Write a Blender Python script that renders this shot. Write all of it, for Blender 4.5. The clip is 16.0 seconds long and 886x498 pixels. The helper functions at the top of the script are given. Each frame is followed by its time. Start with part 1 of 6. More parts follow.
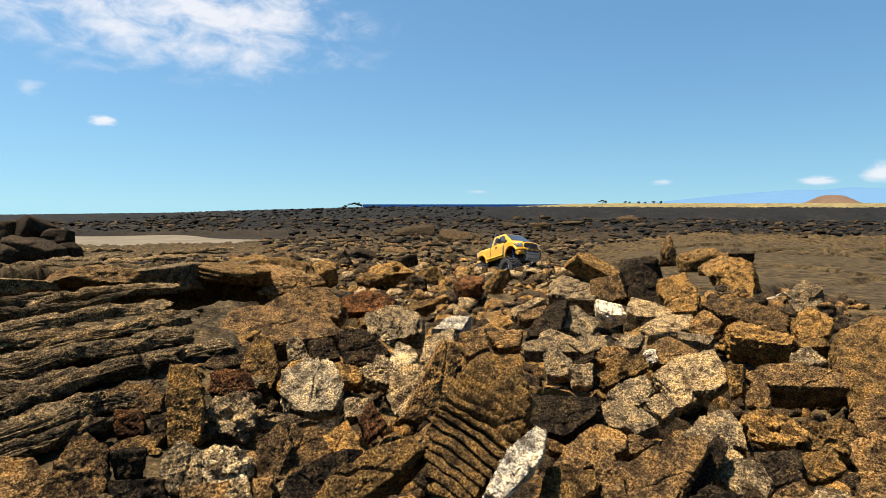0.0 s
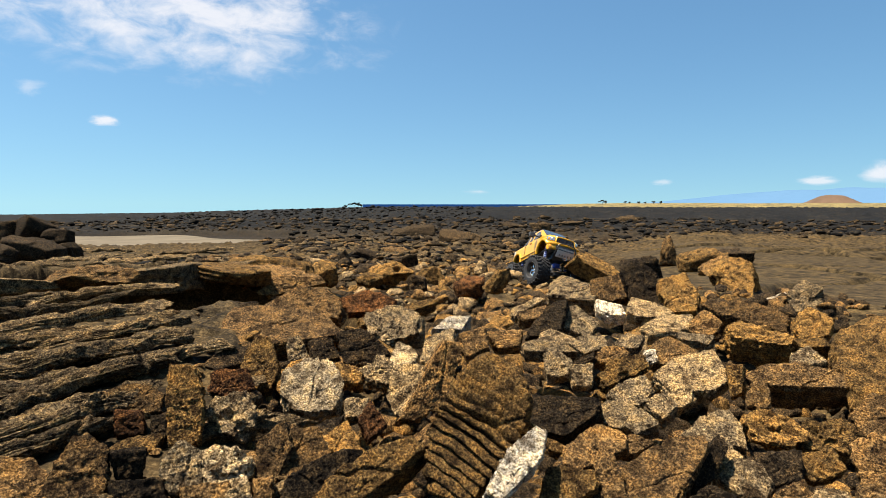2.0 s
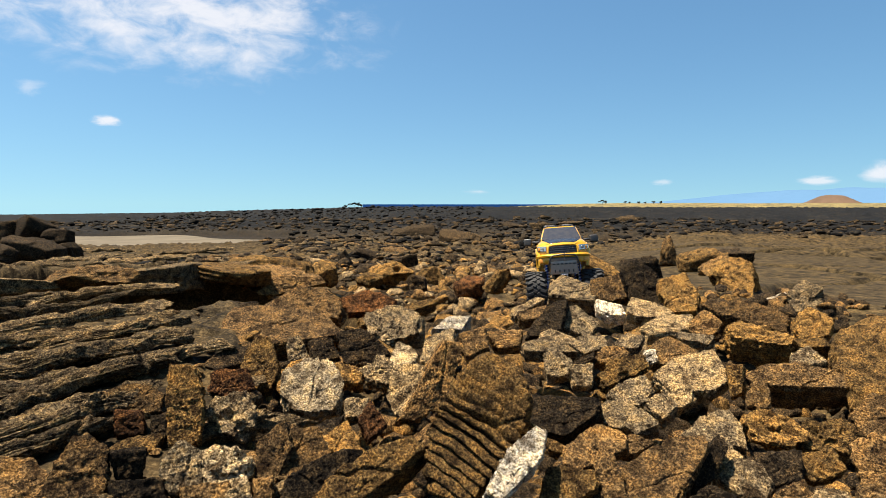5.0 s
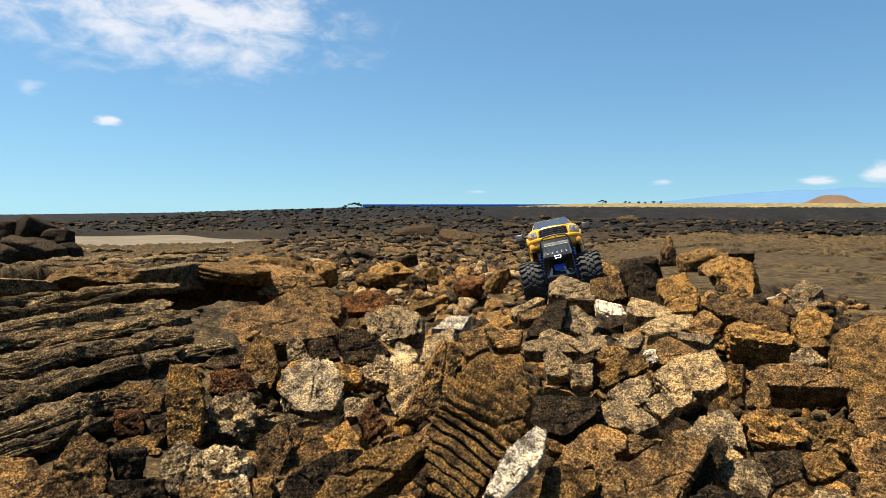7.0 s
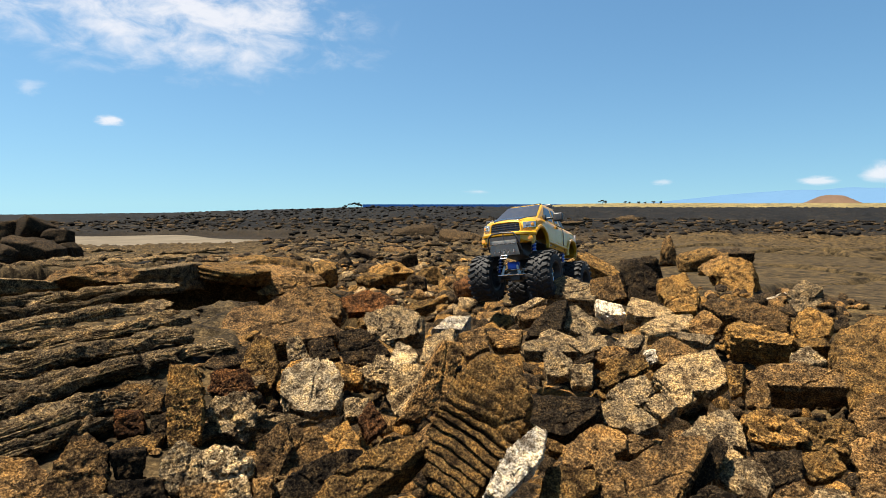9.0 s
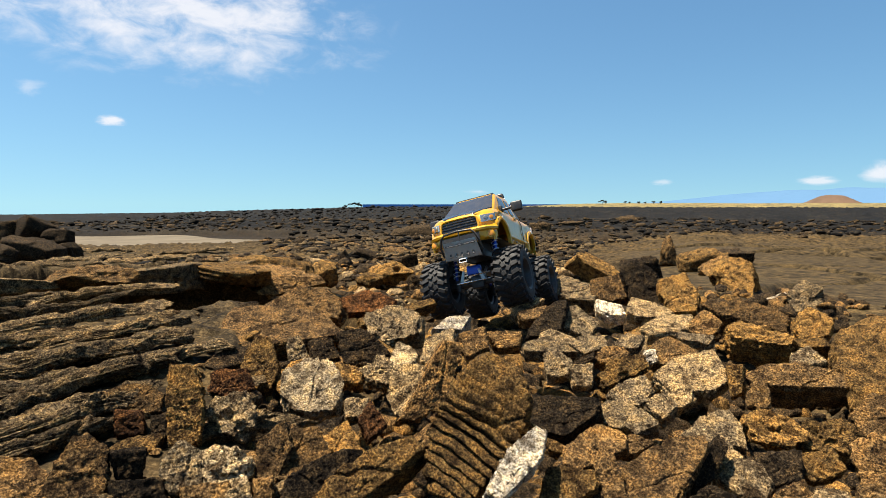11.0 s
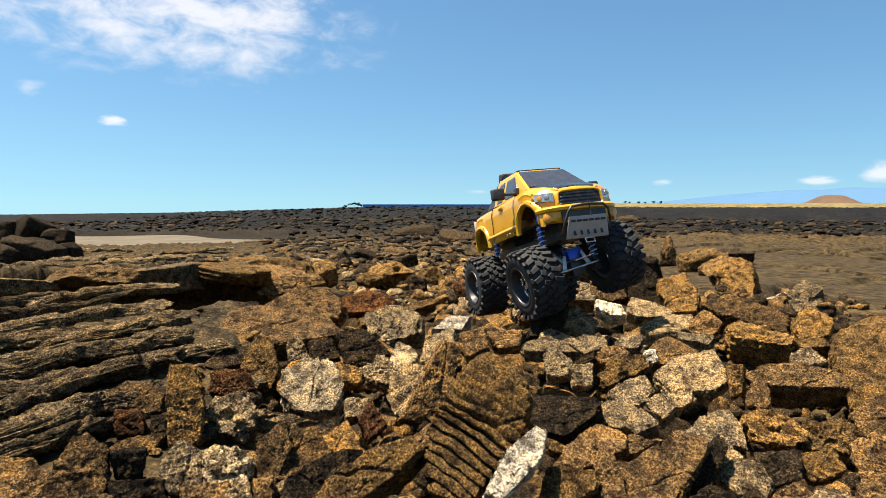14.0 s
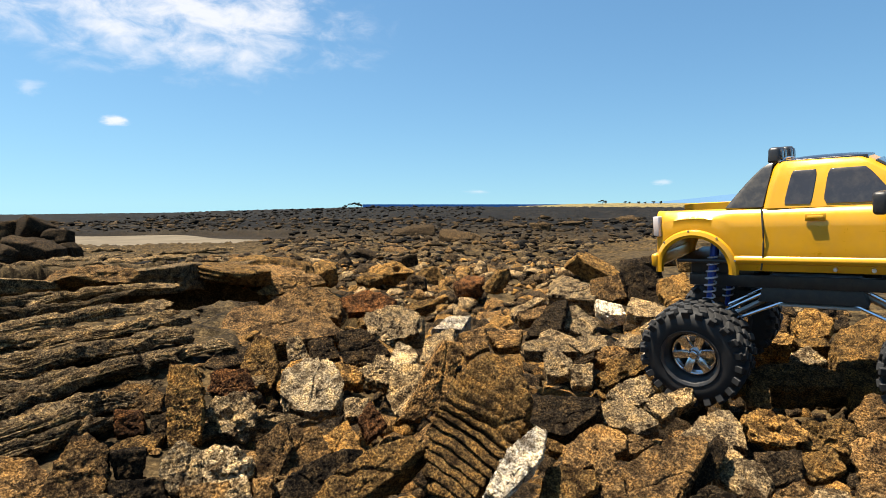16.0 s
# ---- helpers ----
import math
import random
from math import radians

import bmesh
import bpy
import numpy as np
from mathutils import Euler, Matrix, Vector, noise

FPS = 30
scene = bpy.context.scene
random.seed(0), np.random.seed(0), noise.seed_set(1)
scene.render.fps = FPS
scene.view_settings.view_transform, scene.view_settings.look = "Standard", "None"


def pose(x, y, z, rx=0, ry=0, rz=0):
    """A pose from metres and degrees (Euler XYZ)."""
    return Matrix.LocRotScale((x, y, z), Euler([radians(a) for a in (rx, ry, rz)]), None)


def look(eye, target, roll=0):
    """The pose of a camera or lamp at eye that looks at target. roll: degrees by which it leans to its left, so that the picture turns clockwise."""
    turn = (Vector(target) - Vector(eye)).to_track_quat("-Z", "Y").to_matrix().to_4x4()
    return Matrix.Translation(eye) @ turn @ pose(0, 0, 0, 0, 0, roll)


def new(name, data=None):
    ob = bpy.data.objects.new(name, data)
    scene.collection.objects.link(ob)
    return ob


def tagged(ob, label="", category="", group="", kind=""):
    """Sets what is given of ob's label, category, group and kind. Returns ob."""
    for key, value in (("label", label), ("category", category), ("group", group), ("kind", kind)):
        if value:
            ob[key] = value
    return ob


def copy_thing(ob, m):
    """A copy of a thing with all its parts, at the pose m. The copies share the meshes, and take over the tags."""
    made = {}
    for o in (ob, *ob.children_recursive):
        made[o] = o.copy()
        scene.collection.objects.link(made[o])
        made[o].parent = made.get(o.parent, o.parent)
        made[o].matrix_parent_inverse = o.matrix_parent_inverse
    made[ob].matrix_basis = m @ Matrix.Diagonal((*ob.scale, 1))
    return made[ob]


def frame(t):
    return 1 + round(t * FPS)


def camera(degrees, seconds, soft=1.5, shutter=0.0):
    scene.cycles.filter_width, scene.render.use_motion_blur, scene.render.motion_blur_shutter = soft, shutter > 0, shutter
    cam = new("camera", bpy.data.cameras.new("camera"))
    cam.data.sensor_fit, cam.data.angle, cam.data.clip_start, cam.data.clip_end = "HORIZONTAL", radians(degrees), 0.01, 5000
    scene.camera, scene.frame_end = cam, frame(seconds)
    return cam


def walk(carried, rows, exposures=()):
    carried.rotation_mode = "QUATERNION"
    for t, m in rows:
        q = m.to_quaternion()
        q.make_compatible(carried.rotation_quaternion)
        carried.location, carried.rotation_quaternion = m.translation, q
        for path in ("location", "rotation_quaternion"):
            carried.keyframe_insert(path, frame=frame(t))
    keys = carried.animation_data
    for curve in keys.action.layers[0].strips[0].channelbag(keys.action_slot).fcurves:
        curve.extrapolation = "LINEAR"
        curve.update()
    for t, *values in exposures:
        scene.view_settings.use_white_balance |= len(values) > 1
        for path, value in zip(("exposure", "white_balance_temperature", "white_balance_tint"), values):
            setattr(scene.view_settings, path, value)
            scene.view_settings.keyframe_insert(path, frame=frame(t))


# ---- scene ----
# Camera on a low tripod, standing still on a mound of broken lava.
EYE = 1.6
cam = camera(73.5, 16.0, soft=0.8)
walk(cam, [(0.0, pose(0, 0, EYE, 85.64, 0, 0)), (16.0, pose(0, 0, EYE, 85.64, 0, 0))],
     exposures=[(0.0, 1.52), (8.0, 1.52), (12.5, 1.56), (16.0, 1.64)])

# ---- sky, sun, exposure ----
SUN_DIR = Vector((-0.34, 0.03, 0.94)).normalized()
world = bpy.data.worlds.new("sky")
scene.world = world
world.use_nodes = True
wn = world.node_tree
wn.nodes.clear()
w_out = wn.nodes.new("ShaderNodeOutputWorld")
w_bg = wn.nodes.new("ShaderNodeBackground")
w_sky = wn.nodes.new("ShaderNodeTexSky")
w_sky.sky_type = "NISHITA"
w_sky.sun_disc = False
w_sky.sun_elevation = math.asin(SUN_DIR.z)
w_sky.sun_rotation = math.atan2(SUN_DIR.x, SUN_DIR.y)
w_sky.altitude, w_sky.air_density, w_sky.dust_density, w_sky.ozone_density = 0, 1.0, 0.9, 1.0
# the sky's horizon colour goes on a little below the horizon
w_geo = wn.nodes.new("ShaderNodeTexCoord")
w_sep = wn.nodes.new("ShaderNodeSeparateXYZ")
w_max = wn.nodes.new("ShaderNodeMath")
w_max.operation, w_max.inputs[1].default_value = "MAXIMUM", 0.0
w_fit = wn.nodes.new("ShaderNodeMath")
w_fit.operation, w_fit.inputs[1].default_value, w_fit.inputs[2].default_value = "MULTIPLY_ADD", 0.85, 0.10
w_com = wn.nodes.new("ShaderNodeCombineXYZ")
w_hsv = wn.nodes.new("ShaderNodeHueSaturation")
w_hsv.inputs["Saturation"].default_value = 1.10
wn.links.new(w_geo.outputs["Generated"], w_sep.inputs[0])
wn.links.new(w_sep.outputs[0], w_com.inputs[0])
wn.links.new(w_sep.outputs[1], w_com.inputs[1])
wn.links.new(w_sep.outputs[2], w_max.inputs[0])
wn.links.new(w_max.outputs[0], w_fit.inputs[0])
wn.links.new(w_fit.outputs[0], w_com.inputs[2])
wn.links.new(w_com.outputs[0], w_sky.inputs["Vector"])
wn.links.new(w_sky.outputs[0], w_hsv.inputs["Color"])
w_tint = wn.nodes.new("ShaderNodeMix")
w_tint.data_type, w_tint.blend_type = "RGBA", "MULTIPLY"
w_tint.inputs[0].default_value, w_tint.inputs[7].default_value = 1.0, (0.80, 1.04, 1.06, 1)
wn.links.new(w_hsv.outputs[0], w_tint.inputs[6])
wn.links.new(w_tint.outputs[2], w_bg.inputs["Color"])
w_bg.inputs["Strength"].default_value = 0.050
wn.links.new(w_bg.outputs[0], w_out.inputs[0])
sun_lamp = bpy.data.lights.new("sun", "SUN")
sun_lamp.energy, sun_lamp.angle, sun_lamp.color = 5.0, radians(0.53), (1.0, 0.90, 0.74)
sun = new("sun", sun_lamp)
sun.matrix_world = look(SUN_DIR * 50, (0, 0, 0))


# ---- materials ----
def nodes_of(name):
    m = bpy.data.materials.new(name)
    m.use_nodes = True
    t = m.node_tree
    return m, t, t.nodes["Principled BSDF"]


def tex_noise(t, scale, detail=8.0, rough=0.6, coord="Object", dist=0.0, vec=None):
    n = t.nodes.new("ShaderNodeTexNoise")
    n.inputs["Scale"].default_value, n.inputs["Detail"].default_value = scale, detail
    n.inputs["Roughness"].default_value, n.inputs["Distortion"].default_value = rough, dist
    if vec is None:
        c = t.nodes.new("ShaderNodeTexCoord")
        vec = c.outputs[coord]
    t.links.new(vec, n.inputs["Vector"])
    return n.outputs["Fac"]


def ramp(t, fac, stops):
    r = t.nodes.new("ShaderNodeValToRGB")
    e = r.color_ramp.elements
    while len(e) < len(stops):
        e.new(0.5)
    for el, (p, c) in zip(e, stops):
        el.position, el.color = p, (*c, 1)
    t.links.new(fac, r.inputs[0])
    return r.outputs[0]


def blend(t, fac, a, b, kind="MIX"):
    m = t.nodes.new("ShaderNodeMix")
    m.data_type, m.blend_type = "RGBA", kind
    for sock, v in ((m.inputs[0], fac), (m.inputs[6], a), (m.inputs[7], b)):
        if isinstance(v, (int, float)):
            sock.default_value = v
        elif isinstance(v, tuple):
            sock.default_value = (*v, 1)
        else:
            t.links.new(v, sock)
    return m.outputs[2]


def bump(t, bsdf, height, strength, dist, before=None):
    b = t.nodes.new("ShaderNodeBump")
    b.inputs["Strength"].default_value, b.inputs["Distance"].default_value = strength, dist
    t.links.new(height, b.inputs["Height"])
    if before is not None:
        t.links.new(before, b.inputs["Normal"])
    t.links.new(b.outputs[0], bsdf.inputs["Normal"])
    return b.outputs[0]


def lava(name, dark, mid, light, spots, grain=360.0, patch=14.0, pits=120.0, pit=0.42, rough=0.95):
    """Weathered basalt: patches of crust colour, a coarse grain, gas holes with painted shade, a light shift from stone
    to stone.
    """
    m, t, b = nodes_of(name)
    dark, mid, light, spots = (tuple(k * v for k, v in zip((0.54, 0.53, 0.54), c)) for c in (dark, mid, light, spots))
    co = t.nodes.new("ShaderNodeTexCoord")
    oi = t.nodes.new("ShaderNodeObjectInfo")
    sh = t.nodes.new("ShaderNodeVectorMath")
    sh.operation = "MULTIPLY_ADD"
    t.links.new(oi.outputs["Random"], sh.inputs[0])
    sh.inputs[1].default_value = (9, 7, 5)
    t.links.new(co.outputs["Object"], sh.inputs[2])
    vec = sh.outputs[0]
    big = tex_noise(t, patch, 5, 0.6, vec=vec, dist=0.6)
    fine = tex_noise(t, grain, 7, 0.7, vec=vec)
    mid_n = tex_noise(t, patch * 3.3, 6, 0.65, vec=vec)
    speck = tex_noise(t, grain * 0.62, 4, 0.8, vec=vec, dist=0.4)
    base = ramp(t, fine, [(0.41, tuple(c * 0.35 for c in dark)), (0.47, tuple(c * 1.2 for c in dark)), (0.52, mid), (0.60, tuple(c * 1.25 for c in light))])
    tint = ramp(t, big, [(0.36, tuple(c * 0.55 for c in dark)), (0.52, mid), (0.70, spots)])
    col = blend(t, 0.30, base, tint)
    dirt = ramp(t, mid_n, [(0.37, (0.22, 0.19, 0.16)), (0.48, (0.85, 0.85, 0.85)), (0.61, (1.55, 1.40, 1.10))])
    col = blend(t, 1.0, col, dirt, "MULTIPLY")
    # shade of the gas holes and bright glints beside them, put into the colour
    pock_shade = ramp(t, speck, [(0.38, (0.14, 0.12, 0.10)), (0.46, (1, 1, 1)), (0.58, (1.05, 1.05, 1.05)), (0.66, (1.9, 1.8, 1.6))])
    col = blend(t, 1.0, col, pock_shade, "MULTIPLY")
    vary = ramp(t, oi.outputs["Random"], [(0.0, (0.58, 0.58, 0.58)), (0.5, (1, 1, 1)), (1.0, (1.42, 1.34, 1.18))])
    col = blend(t, 1.0, col, vary, "MULTIPLY")
    vo = t.nodes.new("ShaderNodeTexVoronoi")
    vo.inputs["Scale"].default_value = pits
    t.links.new(vec, vo.inputs["Vector"])
    hole = ramp(t, vo.outputs["Distance"], [(0.0, (0, 0, 0)), (pit, (1, 1, 1))])
    n1 = bump(t, b, hole, 0.6, 0.0030)
    crumb = tex_noise(t, grain * 0.22, 6, 0.75, vec=vec, dist=0.8)
    n2 = bump(t, b, mid_n, 0.8, 0.010, n1)
    n2 = bump(t, b, crumb, 1.0, 0.010, n2)
    n3 = bump(t, b, speck, 0.8, 0.0030, n2)
    bump(t, b, fine, 0.8, 0.0018, n3)
    t.links.new(col, b.inputs["Base Color"])
    b.inputs["Roughness"].default_value = rough
    b.inputs["Specular IOR Level"].default_value = 0.10
    return m


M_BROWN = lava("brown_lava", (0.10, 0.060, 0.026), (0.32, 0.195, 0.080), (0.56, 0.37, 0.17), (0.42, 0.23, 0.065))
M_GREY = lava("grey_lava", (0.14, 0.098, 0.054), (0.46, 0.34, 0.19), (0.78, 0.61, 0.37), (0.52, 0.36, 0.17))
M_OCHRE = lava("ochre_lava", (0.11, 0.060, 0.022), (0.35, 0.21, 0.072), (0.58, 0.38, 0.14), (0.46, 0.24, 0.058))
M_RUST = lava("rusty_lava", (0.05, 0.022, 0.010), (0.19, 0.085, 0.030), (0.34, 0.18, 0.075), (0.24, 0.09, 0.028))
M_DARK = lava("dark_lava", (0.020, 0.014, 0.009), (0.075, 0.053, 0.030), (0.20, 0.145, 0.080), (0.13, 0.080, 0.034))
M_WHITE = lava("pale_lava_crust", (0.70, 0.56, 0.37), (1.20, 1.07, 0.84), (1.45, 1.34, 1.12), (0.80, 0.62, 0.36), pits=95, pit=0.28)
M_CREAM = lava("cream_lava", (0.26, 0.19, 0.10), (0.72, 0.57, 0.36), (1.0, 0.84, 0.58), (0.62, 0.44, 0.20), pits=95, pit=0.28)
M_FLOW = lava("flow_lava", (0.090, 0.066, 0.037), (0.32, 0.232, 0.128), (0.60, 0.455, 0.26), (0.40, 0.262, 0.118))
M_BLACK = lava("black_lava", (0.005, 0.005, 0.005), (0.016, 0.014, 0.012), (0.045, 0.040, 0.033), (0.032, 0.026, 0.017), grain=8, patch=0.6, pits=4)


def ground_material():
    m, t, b = nodes_of("lava_ground")
    g = t.nodes.new("ShaderNodeNewGeometry")
    ln = t.nodes.new("ShaderNodeVectorMath")
    ln.operation = "LENGTH"
    t.links.new(g.outputs["Position"], ln.inputs[0])
    lg = t.nodes.new("ShaderNodeMath")
    lg.operation, lg.inputs[1].default_value = "LOGARITHM", 10.0
    t.links.new(ln.outputs["Value"], lg.inputs[0])
    at = t.nodes.new("ShaderNodeAttribute")
    at.attribute_name = "crust"
    wide = tex_noise(t, 0.22, 6, 0.62, vec=g.outputs["Position"], dist=0.5)
    big = tex_noise(t, 2.3, 7, 0.65, vec=g.outputs["Position"], dist=0.7)
    mid = tex_noise(t, 17, 7, 0.65, vec=g.outputs["Position"])
    fine = tex_noise(t, 160, 7, 0.7, vec=g.outputs["Position"])
    near = ramp(t, fine, [(0.39, (0.009, 0.007, 0.004)), (0.48, (0.042, 0.029, 0.014)), (0.54, (0.095, 0.066, 0.032)), (0.63, (0.18, 0.13, 0.068))])
    ochre = ramp(t, big, [(0.40, (0.030, 0.023, 0.014)), (0.52, (0.070, 0.048, 0.023)), (0.66, (0.14, 0.085, 0.030))])
    near = blend(t, 0.42, near, ochre)
    smooth = blend(t, 0.5, ramp(t, mid, [(0.32, (0.028, 0.020, 0.009)), (0.55, (0.054, 0.038, 0.018)), (0.75, (0.090, 0.064, 0.032))]), ramp(t, fine, [(0.40, (0.008, 0.006, 0.003)), (0.49, (0.046, 0.032, 0.016)), (0.60, (0.15, 0.110, 0.058))]))
    col = blend(t, at.outputs["Fac"], near, smooth)
    black = ramp(t, wide, [(0.36, (0.004, 0.004, 0.004)), (0.52, (0.011, 0.010, 0.009)), (0.68, (0.034, 0.027, 0.018))])
    lf = t.nodes.new("ShaderNodeMapRange")
    lf.inputs[1].default_value, lf.inputs[2].default_value = 1.05, 1.55
    t.links.new(lg.outputs[0], lf.inputs[0])
    col = blend(t, lf.outputs[0], col, black)
    dirt = ramp(t, mid, [(0.37, (0.16, 0.15, 0.14)), (0.49, (0.66, 0.66, 0.66)), (0.62, (1.15, 1.06, 0.88))])
    col = blend(t, 1.0, col, dirt, "MULTIPLY")
    t.links.new(col, b.inputs["Base Color"])
    b.inputs["Roughness"].default_value = 0.95
    b.inputs["Specular IOR Level"].default_value = 0.08
    n1 = bump(t, b, big, 0.15, 0.02)
    n2 = bump(t, b, mid, 0.4, 0.008, n1)
    bump(t, b, fine, 0.6, 0.0025, n2)
    return m


M_GROUND = ground_material()


def mottled(name, a, b_, scale, rough=0.9, bump_d=0.0, metal=0.0, spec=0.3):
    m, t, b = nodes_of(name)
    n = tex_noise(t, scale, 6, 0.65)
    t.links.new(ramp(t, n, [(0.35, a), (0.65, b_)]), b.inputs["Base Color"])
    b.inputs["Roughness"].default_value, b.inputs["Metallic"].default_value = rough, metal
    b.inputs["Specular IOR Level"].default_value = spec
    if bump_d:
        bump(t, b, n, 0.6, bump_d)
    return m


M_SAND = mottled("road_sand", (0.0754, 0.0580, 0.0348), (0.1160, 0.0928, 0.0609), 0.9, 0.95, 0.02)
M_GRASS = mottled("dry_grass", (0.022, 0.022, 0.010), (0.24, 0.175, 0.055), 0.11, 0.95)
M_SEA = mottled("sea", (0.0023, 0.0128, 0.0551), (0.0041, 0.0186, 0.0696), 0.01, 1.0, 0.0, 0.0, 0.0)
M_CINDER = mottled("red_cinder", (0.070, 0.043, 0.028), (0.125, 0.076, 0.047), 0.012, 0.95)
# the air's haze over the mountains is put into this blue
M_HAZE = mottled("hazy_mountain", (0.0638, 0.1276, 0.2146), (0.0754, 0.1450, 0.2436), 0.0006, 1.0, 0, 0, 0.0)
M_LEAF = mottled("tree_leaves", (0.0070, 0.0116, 0.0058), (0.0203, 0.0261, 0.0116), 0.5, 0.8)
M_BARK = mottled("bark", (0.0174, 0.0145, 0.0116), (0.0406, 0.0319, 0.0232), 2, 0.9)


# ---- numeric noise for the relief ----
def _hash(ix, iy, iz, seed):
    h = (ix * 374761393 + iy * 668265263 + iz * 2147483647 + seed * 974634777) & 0xFFFFFFFF
    h = ((h ^ (h >> 13)) * 1274126177) & 0xFFFFFFFF
    h = ((h ^ (h >> 16)) * 2246822519) & 0xFFFFFFFF
    return ((h ^ (h >> 13)) & 0xFFFF) / 32767.5 - 1.0


def vnoise(p, seed=0):
    i = np.floor(p).astype(np.int64)
    f = p - i
    u = f * f * (3 - 2 * f)
    out = 0.0
    for dx in (0, 1):
        for dy in (0, 1):
            for dz in (0, 1):
                w = (u[:, 0] if dx else 1 - u[:, 0]) * (u[:, 1] if dy else 1 - u[:, 1]) * (u[:, 2] if dz else 1 - u[:, 2])
                out = out + w * _hash(i[:, 0] + dx, i[:, 1] + dy, i[:, 2] + dz, seed)
    return out


def fbm(p, octaves=4, seed=0, gain=0.5, ridged=False):
    a, s, tot = 1.0, 0.0, 0.0
    for k in range(octaves):
        n = vnoise(p * 2.0 ** k + 17.3 * k, seed + k)
        if ridged:
            n = 1 - 2 * np.abs(n)
        s, tot, a = s + a * n, tot + a, a * gain
    return s / tot


# ---- the lie of the land: a mound that falls away from the camera to a flat lava field ----
def smooth(a, b, v):
    u = np.clip((v - a) / (b - a), 0, 1)
    return u * u * (3 - 2 * u)


def land(x, y):
    """Mean height of the surface at x, y (metres), without its small relief."""
    d = np.hypot(x, y) + 1e-6
    az = np.degrees(np.arctan2(x, np.maximum(y, 1e-6)))
    fall = np.interp(d, (0, 0.6, 1, 1.5, 2, 2.6, 3.2, 4, 6, 9, 20, 40, 90, 400, 700, 3000),
                     (-0.31, -0.32, -0.32, -0.295, -0.31, -0.37, -0.43, -0.51, -0.62, -0.78, -1.22, -1.55, -1.75, -2.3, -10.0, -40.0))
    # the western skyline dips
    dip = np.interp(az, (-60, -37, -32, -22, -10, -6, 60), (0.034, 0.029, 0.023, 0.011, 0.003, 0.0, 0.0))
    fall = fall - dip * np.minimum(d, 260) * smooth(25, 160, d)
    # smooth swell of sheet lava to the east
    swell = smooth(14, 24, az) * smooth(1.0, 2.6, d) * (1 - smooth(12, 24, d))
    fall = fall + swell * np.interp(d, (1, 2.5, 5, 8, 14, 24), (0.0, 0.03, 0.10, 0.20, 0.25, 0.0))
    # the western flow is a bit higher close by
    fall = fall + 0.04 * smooth(-12, -26, az) * smooth(0.5, 1.0, d) * (1 - smooth(3, 6, d))
    return EYE + fall


def mesh_object(name, verts, faces, material, smooth_shade=True):
    me = bpy.data.meshes.new(name)
    me.from_pydata(verts.tolist() if hasattr(verts, "tolist") else verts, [], faces.tolist() if hasattr(faces, "tolist") else faces)
    me.materials.append(material)
    if smooth_shade:
        me.polygons.foreach_set("use_smooth", [True] * len(me.polygons))
    me.update()
    return new(name, me)


